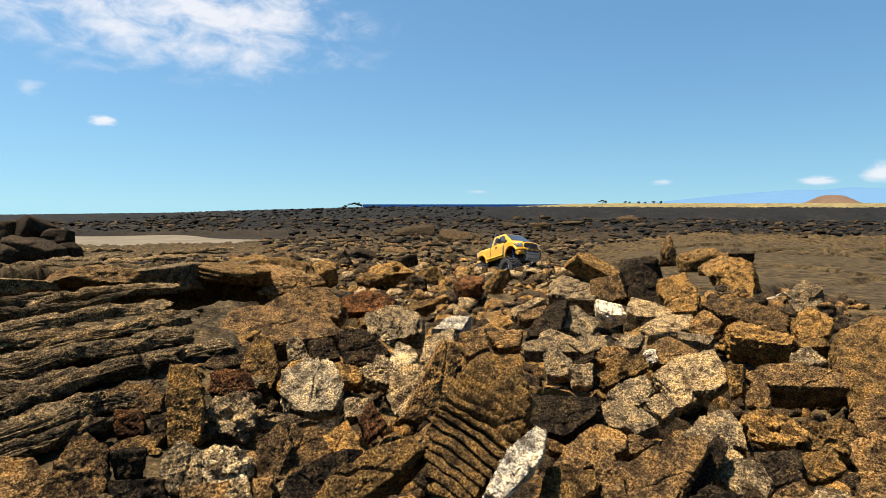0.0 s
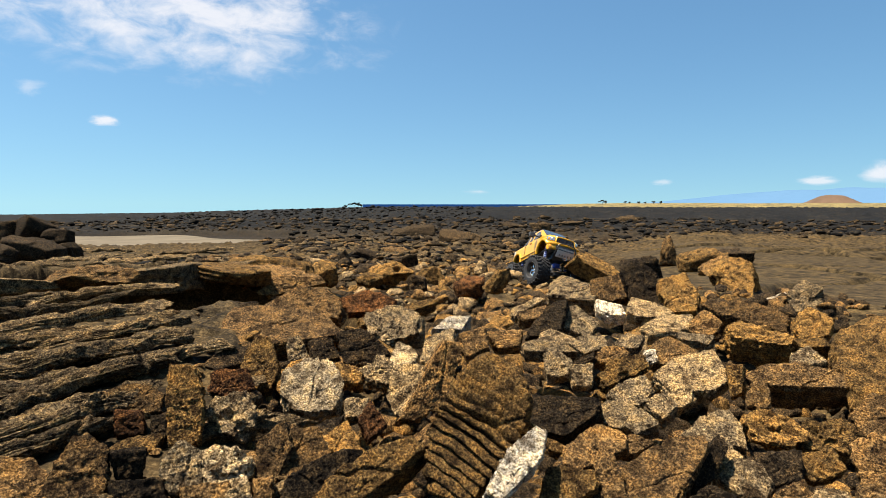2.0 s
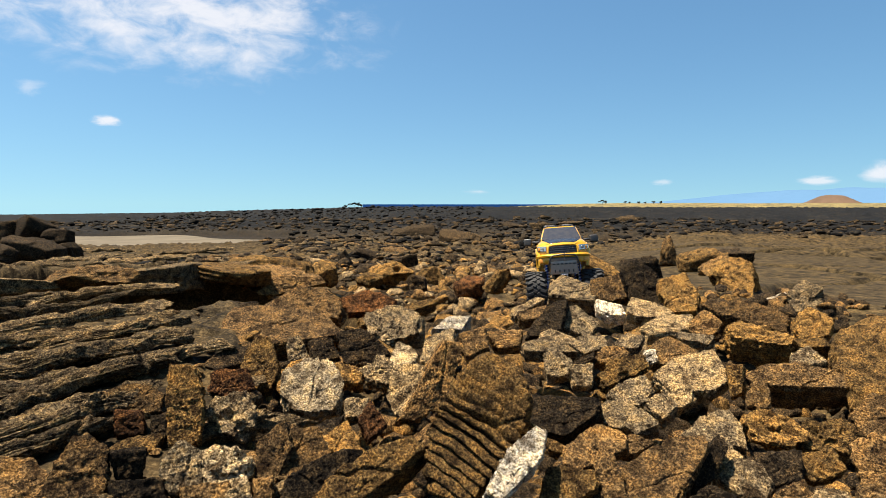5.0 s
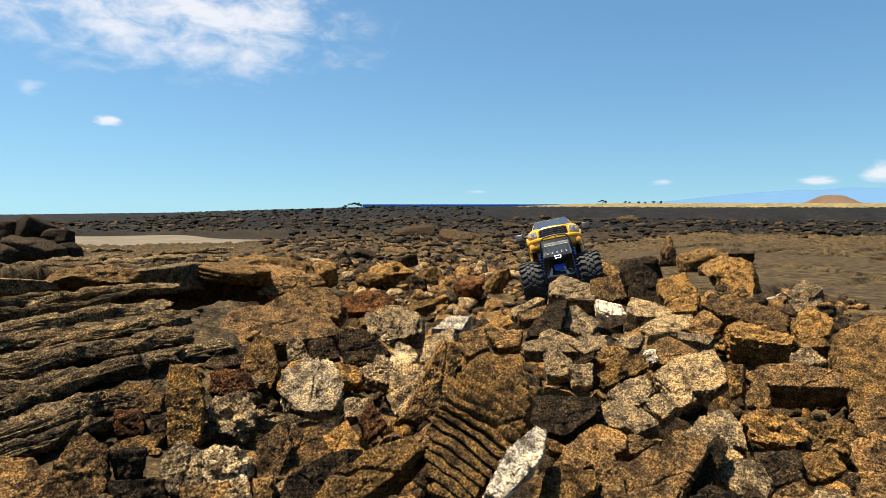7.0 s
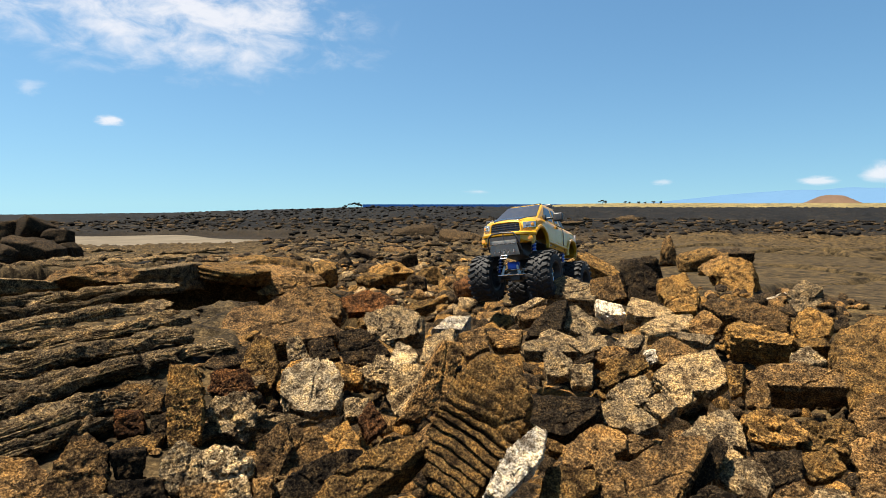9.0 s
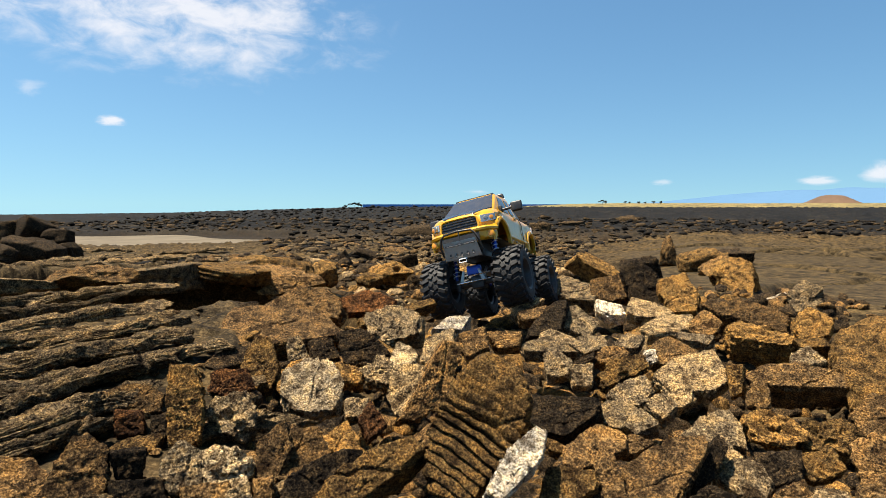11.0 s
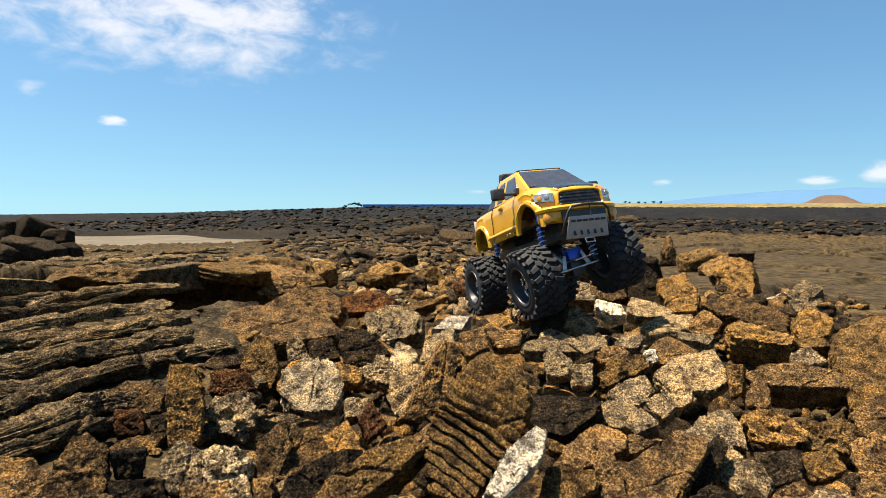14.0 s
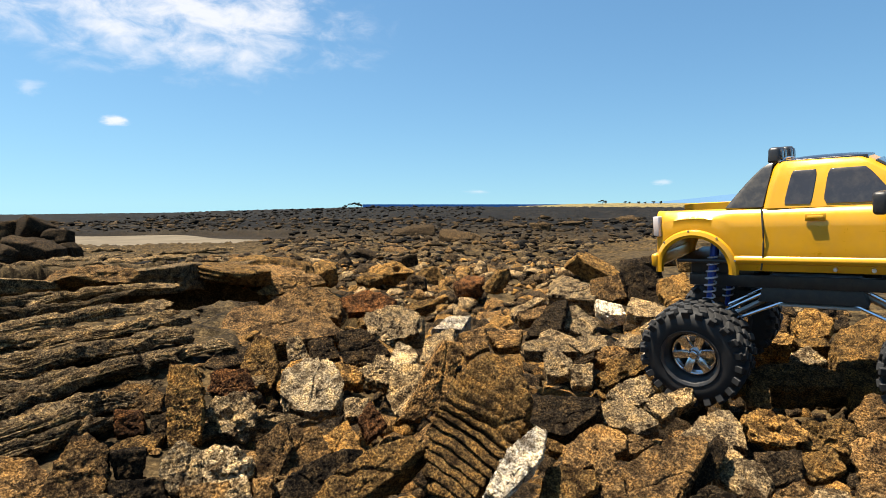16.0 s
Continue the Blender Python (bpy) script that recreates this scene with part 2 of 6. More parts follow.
def ground_relief(x, y):
    """Height of the ground sheet with its ropes, clinker and clefts; and how far its skin is smooth."""
    d = np.hypot(x, y)
    az = np.degrees(np.arctan2(x, np.maximum(y, 1e-6)))
    az = np.where(y <= 0, 180, az)
    z = land(x, y)
    p = np.stack([x, y, np.zeros_like(x)], 1)
    slick = smooth(15.5, 21, az + 4 * vnoise(p * 0.9, 5)) * smooth(1.5, 2.0, d) * (1 - smooth(8.5, 11, d + 2 * vnoise(p * 0.4, 6)))
    slick2 = 0.75 * smooth(-14, -20, az) * smooth(2.2, 3.0, d) * (1 - smooth(9, 12, d))
    slick = np.maximum(slick, slick2)
    # clinker: rougher with distance from the mound
    amp = np.interp(d, (0.3, 1, 3, 8, 20, 60, 200, 800), (0.010, 0.022, 0.065, 0.14, 0.26, 0.40, 0.8, 2.0))
    rough = fbm(p * 0.9, 3, 11, 0.6, True) * 0.5 + fbm(p * 3.1, 5, 21, 0.62, True) * 0.5
    z = z + amp * rough * (1 - 0.93 * slick)
    z = z + np.minimum(amp, 0.06) * 0.5 * fbm(p * 11.0, 4, 31, 0.6, True) * (1 - 0.95 * slick) * (d < 14)
    z = z + slick * 0.02 * vnoise(p * 0.8, 41)
    # contraction cracks between the plates of the smooth skin
    q = p[:, :2] + 0.30 * np.stack([vnoise(p * 1.1, 43), vnoise(p * 1.1, 44)], 1) + 0.06 * np.stack([vnoise(p * 5.0, 48), vnoise(p * 5.0, 49)], 1)
    q = q / np.array((1.3, 1.9))
    cell = np.floor(q)
    near1, near2, tread = np.full(len(x), 9.0), np.full(len(x), 9.0), np.zeros(len(x))
    for dx in (-1, 0, 1):
        for dy in (-1, 0, 1):
            ci = (cell + (dx, dy)).astype(np.int64)
            fx, fy = 0.5 + 0.42 * _hash(ci[:, 0], ci[:, 1], 0 * ci[:, 0], 81), 0.5 + 0.42 * _hash(ci[:, 0], ci[:, 1], 0 * ci[:, 0], 82)
            gap = np.hypot(ci[:, 0] + fx - q[:, 0], ci[:, 1] + fy - q[:, 1])
            near2 = np.minimum(near2, np.maximum(gap, near1))
            tread = np.where(gap < near1, _hash(ci[:, 0], ci[:, 1], 0 * ci[:, 0], 83), tread)
            near1 = np.minimum(near1, gap)
    crack = near2 - near1
    z = z - (0.02 + 0.008 * d) * slick * (1 - smooth(0.0, 0.09, crack)) + (0.006 + 0.003 * d) * slick * tread
    split = np.abs(y - 6.2 - 0.35 * (x - 4.0) - 0.5 * vnoise(p * 0.9, 45) - 0.15 * vnoise(p * 4.0, 46))
    z = z - 0.26 * (1 - smooth(0.10, 0.24, split)) * smooth(3.0, 3.4, x) * (1 - smooth(6.2, 6.8, x)) + 0.05 * (1 - smooth(0.2, 0.6, split)) * smooth(3.0, 3.6, x) * (1 - smooth(6.0, 6.8, x))
    # ropes of the western flow
    ropy = smooth(-15, -20, az + 3 * vnoise(p * 2.0, 51)) * smooth(0.3, 0.5, d) * (1 - smooth(6.0, 9.0, d))
    warp = 0.09 * vnoise(p * 3.0, 52) + 0.035 * vnoise(p * 9.0, 53) + 0.012 * vnoise(p * 26.0, 56)
    run = 9.5 * np.log(np.maximum(y - 0.22 * x + warp * np.sqrt(d), 0.05))
    u = np.mod(run, 1.0)
    rope = np.where(u < 0.05, u / 0.05, 1 - 0.7 * (u - 0.05) / 0.95) - 0.55 * smooth(0.86, 0.97, u)
    rope = (rope - 0.5) * np.clip(0.75 + 0.9 * vnoise(p * np.array((2.2, 5.0, 1)), 54), 0.1, 1.6)
    fine_run = 24.0 * np.log(np.maximum(y - 0.10 * x + 1.4 * warp * np.sqrt(d), 0.05))
    u = np.mod(fine_run, 1.0)
    fine_rope = np.where(u < 0.1, u / 0.1, 1 - (u - 0.1) / 0.9) * np.clip(0.6 + 1.1 * vnoise(p * np.array((4.0, 9.0, 1)), 57), 0, 1.6) - 0.5
    z = z + ropy * np.interp(d, (0.6, 1.2, 2.5, 4), (0.006, 0.012, 0.030, 0.05)) * (rope + 0.5 * fine_rope) - 0.02 * ropy * (d < 2.2)
    # the cleft under the broken edge of the flow
    cu, cv = (x + 0.78) * 0.80 + (y - 1.98) * 0.60, -(x + 0.78) * 0.60 + (y - 1.98) * 0.80
    pit = np.hypot(cu / 0.66, cv / 0.27) + 0.16 * vnoise(p * 5.0, 61) + 0.06 * vnoise(p * 16.0, 62)
    z = z + 0.06 * smooth(0.85, 1.0, pit) * (1 - smooth(1.0, 3.2, pit)) * smooth(-0.05, 0.1, cv)
    z = z - 0.07 * (1 - smooth(1.0, 2.0, pit)) * smooth(0.05, -0.1, cv)
    z = z - 0.32 * (1 - smooth(0.80, 1.0, pit))
    # rubble sits in a trough
    heap = smooth(-20, -15, az) * (1 - smooth(33, 40, az) * smooth(0.9, 1.2, d)) * (1 - smooth(2.7, 3.6, d))
    heap = heap * (1 - smooth(17, 21, az) * smooth(1.5, 2.0, d))
    z = z - 0.15 * heap
    # graded track
    track = smooth(-19.5, -17.5, x) * (1 - smooth(-5.5, -4.0, x)) * smooth(13.3, 14.3, y) * (1 - smooth(25.5, 27, y))
    z = z * (1 - track) + (land(x, y) - 0.10) * track
    return z, slick


def build_ground():
    radii = np.concatenate([np.geomspace(0.2, 4.5, 360, endpoint=False), np.geomspace(4.5, 14, 230, endpoint=False), np.geomspace(14, 60, 90, endpoint=False), np.geomspace(60, 3200, 60)])
    angles = np.concatenate([np.linspace(-46, 46, 600), np.arange(53, 312, 6.0)])
    a, r = np.meshgrid(np.radians(angles), radii)
    x, y = (r * np.sin(a)).ravel(), (r * np.cos(a)).ravel()
    z, slick = ground_relief(x, y)
    n, k = len(radii), len(angles)
    verts = np.stack([x, y, z], 1)
    i = np.arange(n - 1)[:, None] * k
    j = np.arange(k)[None, :]
    jj = (j + 1) % k
    quads = np.stack([i + j, i + jj, i + k + jj, i + k + j], 2).reshape(-1, 4)
    me = bpy.data.meshes.new("ground")
    me.vertices.add(len(verts))
    me.vertices.foreach_set("co", verts.ravel())
    me.loops.add(quads.size)
    me.loops.foreach_set("vertex_index", quads.ravel())
    me.polygons.add(len(quads))
    me.polygons.foreach_set("loop_start", np.arange(len(quads)) * 4)
    me.polygons.foreach_set("use_smooth", np.ones(len(quads), bool))
    me.update(calc_edges=True)
    me.attributes.new("crust", "FLOAT", "POINT").data.foreach_set("value", slick.astype(np.float32))
    me.materials.append(M_GROUND)
    return tagged(new("ground", me), "brown and black lava field with ropes and cracks", "ground", kind="structure")


build_ground()


def sheet(name, material, a0, a1, r0, r1, height, na=60, nr=30):
    """A piece of land or water between two bearings and two distances."""
    a, r = np.meshgrid(np.radians(np.linspace(a0, a1, na)), np.geomspace(r0, r1, nr))
    x, y = (r * np.sin(a)).ravel(), (r * np.cos(a)).ravel()
    z = height(x, y, r.ravel(), np.degrees(a.ravel()))
    i, j = np.meshgrid(np.arange(nr - 1) * na, np.arange(na - 1), indexing="ij")
    q = np.stack([i + j, i + j + na, i + j + na + 1, i + j + 1], 2).reshape(-1, 4)
    return mesh_object(name, np.stack([x, y, z], 1), q[:, ::-1], material)


sea = sheet("water", M_SEA, -7.7, 22, 650, 4900, lambda x, y, r, a: np.full_like(x, EYE - 4.5))
tagged(sea, "deep blue sea along the horizon", "sea", kind="structure")


def grass_height(x, y, r, a):
    p = np.stack([x, y, 0 * x], 1)
    rise = np.interp(r, (220, 260, 600, 800), (-3.5, -2.3, -0.6, 0.6)) * 1.0
    west = smooth(16, 5, a)
    return EYE + rise - 4.2 * west * smooth(300, 800, r) + 0.7 * fbm(p * 0.035, 4, 71) - 6 * smooth(6.5, 4.5, a)


meadow = sheet("grassland", M_GRASS, 4.5, 46, 220, 800, grass_height, 160, 60)
tagged(meadow, "strip of dry yellow grassland beyond the black lava", "grassland", kind="structure")

road = sheet("road", M_SAND, -42, -13, 13, 33, lambda x, y, r, a: land(x, y) + np.where((y > 14.4 + 0.5 * np.sin(x * 0.7) + 0.3 * np.sin(x * 2.1)) & (y < 25.0 + 0.6 * np.sin(x) - 0.9 * np.maximum(x + 11.5, 0)) & (x < -4.5), 0.02, -0.8), 160, 90)
tagged(road, "pale sandy dirt track across the lava", "dirt road", kind="structure")


def hill(name, bearing, dist, half_w, height, material, seed, label, category, base=-3.0, sharp=1.0):
    xs, ys = np.meshgrid(np.linspace(-1, 1, 70), np.linspace(-1, 1, 30))
    x, y = xs.ravel(), ys.ravel()
    rr = np.clip(np.hypot(x, y * 1.0), 0, 1)
    p = np.stack([x * 3, y * 3, 0 * x], 1)
    z = height * np.clip(np.cos(rr * math.pi / 2) ** sharp + 0.22 * fbm(p, 4, seed) * (rr < 0.98) * (1 - rr), 0, 2)
    v = np.stack([x * half_w, y * half_w * 0.5, z + base], 1)
    i, j = np.meshgrid(np.arange(29) * 70, np.arange(69), indexing="ij")
    q = np.stack([i + j, i + j + 1, i + j + 71, i + j + 70], 2).reshape(-1, 4)
    ob = mesh_object(name, v, q, material)
    b = radians(bearing)
    ob.matrix_world = Matrix.Translation((dist * math.sin(b), dist * math.cos(b), EYE)) @ Matrix.Rotation(-b, 4, "Z")
    return tagged(ob, label, category, kind="structure")


hill("cinder_cone", 33.2, 1500, 66, 22, M_CINDER, 3, "low reddish-brown cinder cone on the horizon", "hill", sharp=1.3)
hill("mountain", 31, 4300, 1100, 84, M_HAZE, 8, "long pale blue mountain in the haze", "mountain", sharp=1.6)
hill("mountain", 36.5, 4100, 800, 104, M_HAZE, 12, "long pale blue mountain in the haze", "mountain", sharp=1.2)


# ---- clouds: thin far sheets of vapour ----
def cloud_material(name, scale, low, high, seed, stretch, opacity):
    m, t, b = nodes_of(name)
    co = t.nodes.new("ShaderNodeTexCoord")
    mp = t.nodes.new("ShaderNodeMapping")
    mp.inputs["Scale"].default_value = (scale * stretch[0], scale * stretch[1], 1)
    mp.inputs["Location"].default_value = (seed, seed * 0.7, 0)
    t.links.new(co.outputs["Generated"], mp.inputs[0])
    n = tex_noise(t, 1.0, 9, 0.58, vec=mp.outputs[0], dist=0.35)
    g = t.nodes.new("ShaderNodeTexGradient")
    g.gradient_type = "QUADRATIC_SPHERE"
    mp2 = t.nodes.new("ShaderNodeMapping")
    mp2.inputs["Location"].default_value = (-1, -1, 0)
    mp2.inputs["Scale"].default_value = (2, 2, 0)
    t.links.new(co.outputs["Generated"], mp2.inputs[0])
    t.links.new(mp2.outputs[0], g.inputs[0])
    sq = t.nodes.new("ShaderNodeMath")
    sq.operation, sq.inputs[1].default_value = "POWER", 0.5
    t.links.new(g.outputs["Fac"], sq.inputs[0])
    mul = t.nodes.new("ShaderNodeMath")
    mul.operation = "MULTIPLY"
    t.links.new(n, mul.inputs[0])
    t.links.new(sq.outputs[0], mul.inputs[1])
    r = t.nodes.new("ShaderNodeMapRange")
    r.interpolation_type = "SMOOTHSTEP"
    r.inputs[1].default_value, r.inputs[2].default_value, r.inputs[4].default_value = low, high, opacity
    t.links.new(mul.outputs[0], r.inputs[0])
    em = t.nodes.new("ShaderNodeEmission")
    em.inputs[0].default_value, em.inputs[1].default_value = (0.97, 0.965, 1.0, 1), 0.35
    tr = t.nodes.new("ShaderNodeBsdfTransparent")
    mx = t.nodes.new("ShaderNodeMixShader")
    t.links.new(r.outputs[0], mx.inputs[0])
    t.links.new(tr.outputs[0], mx.inputs[1])
    t.links.new(em.outputs[0], mx.inputs[2])
    t.links.new(mx.outputs[0], t.nodes["Material Output"].inputs[0])
    return m


def cloud(bearing, lift, wide, high, material, label):
    """A cloud at 4.6 km; bearing and lift in degrees, its size in metres."""
    ob = mesh_object("cloud", [(-wide / 2, -high / 2, 0), (wide / 2, -high / 2, 0), (wide / 2, high / 2, 0), (-wide / 2, high / 2, 0)], [(0, 1, 2, 3)], material, False)
    b, e, far = radians(bearing), radians(lift), 4600
    at = Vector((far * math.sin(b) * math.cos(e), far * math.cos(b) * math.cos(e), EYE + far * math.sin(e)))
    ob.matrix_world = look(at, at + (at - Vector((0, 0, EYE))))
    tagged(ob, label, "cloud", group="clouds", kind="structure")
    return ob, at


CLOUD_BANK, _ = cloud(-24.0, 16.4, 5400, 1700, cloud_material("cloud_bank_vapour", 10.5, 0.21, 0.52, 4.3, (1.6, 0.9), 0.85), "broken white cloud bank high in the blue sky")
CLOUD_PUFF, PUFF_AT = cloud(-29.4, 6.9, 330, 150, cloud_material("cloud_puff_vapour", 2.2, 0.16, 0.42, 5.5, (1, 1), 0.85), "single small white cloud puff")
cloud(-34.5, 9.0, 420, 260, cloud_material("cloud_wisp_vapour", 2.4, 0.24, 0.5, 7.5, (1, 1), 0.35), "thin white cloud wisp")
cloud(3.2, 1.15, 420, 70, cloud_material("low_cloud_vapour", 2.4, 0.2, 0.5, 9.5, (1, 1), 0.4), "flat thin cloud above the sea")
cloud(20.3, 1.9, 300, 90, cloud_material("low_cloud_vapour", 2.4, 0.2, 0.5, 12.5, (1, 1), 0.45), "flat thin cloud above the horizon")
cloud(32.2, 1.9, 420, 110, cloud_material("low_cloud_vapour", 2.6, 0.18, 0.45, 14.5, (1, 1), 0.7), "small white cloud over the mountain")
cloud(36.6, 2.5, 480, 240, cloud_material("low_cloud_vapour", 2.6, 0.18, 0.45, 19.5, (1, 1), 0.8), "white cloud over the mountain")


# ---- far trees ----
def tree(x, y, z, tall, seed, palm=False):
    rng = np.random.default_rng(seed)
    top = new("tree")
    top.location = (x, y, z)
    lean = rng.uniform(-0.12, 0.12)
    v, f = [], []
    for s in range(5):
        h = s / 4 * tall * 0.8
        w = tall * 0.035 * (1.2 - s / 5)
        for k in range(5):
            an = k * 2 * math.pi / 5
            v.append((lean * h + w * math.cos(an), w * math.sin(an), h))
    for s in range(4):
        for k in range(5):
            f.append((s * 5 + k, s * 5 + (k + 1) % 5, s * 5 + 5 + (k + 1) % 5, s * 5 + 5 + k))
    trunk = mesh_object("trunk", v, f, M_BARK)
    trunk.parent = top
    v, f = [], []
    for k in range(150):
        if palm:
            an, out = rng.uniform(0, 6.28), rng.uniform(0.05, 0.42)
            c = np.array((out * math.cos(an), out * math.sin(an), 0.82 + 0.12 * math.sin(out * 7) - out * 0.25)) * tall
        else:
            c = rng.normal(0, 1, 3)
            c = c / np.linalg.norm(c) * rng.uniform(0.3, 1.0) * np.array((0.55, 0.55, 0.30)) * tall * (0.8 + 0.3 * math.sin(3 * c[0])) + np.array((0, 0, 0.68 * tall))
        c[0] += lean * tall * 0.8
        u, w = rng.normal(0, tall * 0.06, 3), rng.normal(0, tall * 0.06, 3)
        n = len(v)
        v += [tuple(c + u), tuple(c + w), tuple(c - u), tuple(c - w)]
        f.append((n, n + 1, n + 2, n + 3))
    crown = mesh_object("crown", v, f, M_LEAF, False)
    crown.parent = top
    kind_words = "distant palm tree with a dark crown" if palm else "distant dark green tree on the lava"
    tagged(top, kind_words, "tree", group="trees on the horizon")


for k, (bearing, dist, tall, palm) in enumerate((
        (-9.3, 340, 3.0, False), (-8.9, 345, 3.6, True), (-8.5, 340, 4.0, True), (-8.15, 350, 4.0, False), (-7.85, 345, 3.0, False),
        (-23.8, 150, 1.3, False), (-23.3, 150, 1.7, False), (14.7, 560, 3.2, True), (15.0, 560, 4.6, True), (15.25, 560, 4.0, False),
        (17.0, 580, 3.6, False), (17.4, 580, 2.8, False), (18.2, 585, 3.4, False), (18.8, 585, 3.0, False), (19.5, 590, 3.8, False), (20.1, 590, 3.4, False))):
    tx, ty = dist * math.sin(radians(bearing)), dist * math.cos(radians(bearing))
    if bearing > 4:
        tz = float(grass_height(np.array([tx]), np.array([ty]), np.array([float(dist)]), np.array([bearing]))[0])
    else:
        tz = float(ground_relief(np.array([tx]), np.array([ty]))[0][0])
    tree(tx, ty, tz - 0.3, tall * (0.72 if bearing < 0 else 0.9) + 0.3, 40 + k, palm)


# ---- the model truck ----
def plain(name, color, rough, metal=0.0, coat=0.0, dust=0.0, dust_color=(0.30, 0.24, 0.15), spec=0.5, scale=60.0):
    """Paint, plastic, rubber or metal with a film of dust and fine scuffs."""
    m, t, b = nodes_of(name)
    n = tex_noise(t, scale, 8, 0.7)
    n2 = tex_noise(t, scale * 0.2, 4, 0.6)
    shade = blend(t, 1.0, color, ramp(t, n2, [(0.3, (0.86, 0.86, 0.86)), (0.7, (1.06, 1.06, 1.06))]), "MULTIPLY")
    if dust:
        f = ramp(t, n, [(0.45, (0, 0, 0)), (0.75, (dust, dust, dust))])
        shade = blend(t, f, shade, dust_color)
    t.links.new(shade, b.inputs["Base Color"])
    rr = ramp(t, n, [(0.3, (rough * 0.8,) * 3), (0.7, (min(1, rough * 1.3),) * 3)])
    t.links.new(rr, b.inputs["Roughness"])
    b.inputs["Metallic"].default_value, b.inputs["Coat Weight"].default_value = metal, coat
    b.inputs["Coat Roughness"].default_value = 0.12
    b.inputs["Specular IOR Level"].default_value = spec
    return m


M_YELLOW = plain("yellow_paint", (0.65, 0.315, 0.006), 0.32, 0.2, 0.5, 0.08)
M_MATT = plain("matt_black_plastic", (0.018, 0.018, 0.020), 0.42, 0, 0, 0.12)
M_BONNET = plain("black_paint", (0.012, 0.012, 0.016), 0.25, 0, 0.4, 0.10)
M_SMOKE = plain("smoked_window", (0.030, 0.027, 0.027), 0.16, 0, 0.5, 0.12, spec=0.6)
M_RUBBER = plain("dusty_rubber", (0.011, 0.011, 0.012), 0.68, 0, 0, 0.30, (0.075, 0.066, 0.054), 0.35, 70)
M_CHROME = plain("bright_metal", (0.78, 0.78, 0.80), 0.22, 1.0, 0, 0.15)
M_STEEL = plain("brushed_steel", (0.42, 0.41, 0.40), 0.42, 0.9, 0, 0.2)
M_PLATE = plain("worn_aluminium", (0.40, 0.37, 0.33), 0.55, 0.4, 0, 0.35)
M_BLUE = plain("blue_anodised_metal", (0.015, 0.06, 0.36), 0.3, 0.6, 0.2, 0.1)
M_SPRING = plain("pale_spring_steel", (0.62, 0.66, 0.78), 0.3, 0.5, 0, 0.1)
M_LAMP = plain("clear_lamp_lens", (0.62, 0.58, 0.52), 0.10, 0.75, 0.8, 0.2)
M_AMBER = plain("amber_lamp", (0.75, 0.28, 0.03), 0.2, 0.2, 0.6)
M_RED = plain("pale_tail_lens", (0.62, 0.52, 0.48), 0.2, 0.2, 0.6)


def part(name, bm, material, parent, label=""):
    me = bpy.data.meshes.new(name)
    bmesh.ops.recalc_face_normals(bm, faces=bm.faces)
    bm.to_mesh(me)
    bm.free()
    me.materials.append(material)
    ob = new(name, me)
    ob.parent = parent
    return tagged(ob, label)


def soft(ob, width=0.0015, seg=2, thick=0.0):
    """Rounded edges, and a wall thickness where the part is a shell."""
    if thick:
        s = ob.modifiers.new("wall", "SOLIDIFY")
        s.thickness, s.offset = thick, -1
    if width:
        b = ob.modifiers.new("edge", "BEVEL")
        b.width, b.segments, b.limit_method, b.angle_limit = width, seg, "ANGLE", radians(35)
    for p in ob.data.polygons:
        p.use_smooth = True
    e = ob.modifiers.new("shade", "EDGE_SPLIT")
    e.split_angle = radians(40)
    return ob


def box(bm, size, m=Matrix(), taper=1.0):
    x, y, z = (s / 2 for s in size)
    vs = [bm.verts.new(m @ Vector((a * x * (taper if c > 0 else 1), b * y * (taper if c > 0 else 1), c * z))) for a in (-1, 1) for b in (-1, 1) for c in (-1, 1)]
    for f in ((0, 1, 3, 2), (4, 6, 7, 5), (0, 4, 5, 1), (2, 3, 7, 6), (0, 2, 6, 4), (1, 5, 7, 3)):
        bm.faces.new([vs[i] for i in f])


def tube(bm, a, b, r, seg=10, r2=None):
    a, b = Vector(a), Vector(b)
    q = (b - a).to_track_quat("Z", "Y").to_matrix()
    rings = []
    for p, rad in ((a, r), (b, r if r2 is None else r2)):
        rings.append([bm.verts.new(p + q @ Vector((rad * math.cos(i * 2 * math.pi / seg), rad * math.sin(i * 2 * math.pi / seg), 0))) for i in range(seg)])
    for i in range(seg):
        bm.faces.new((rings[0][i], rings[0][(i + 1) % seg], rings[1][(i + 1) % seg], rings[1][i]))
    bm.faces.new(rings[0][::-1])
    bm.faces.new(rings[1])


def pipe(bm, pts, r, seg=8):
    """A bent tube through the points."""
    pts = [Vector(p) for p in pts]
    rings = []
    for i, p in enumerate(pts):
        way = (pts[min(i + 1, len(pts) - 1)] - pts[max(i - 1, 0)]).normalized()
        q = way.to_track_quat("Z", "Y").to_matrix()
        rings.append([bm.verts.new(p + q @ Vector((r * math.cos(k * 2 * math.pi / seg), r * math.sin(k * 2 * math.pi / seg), 0))) for k in range(seg)])
    for a, b in zip(rings, rings[1:]):
        for k in range(seg):
            bm.faces.new((a[k], a[(k + 1) % seg], b[(k + 1) % seg], b[k]))
    bm.faces.new(rings[0][::-1])
    bm.faces.new(rings[-1])


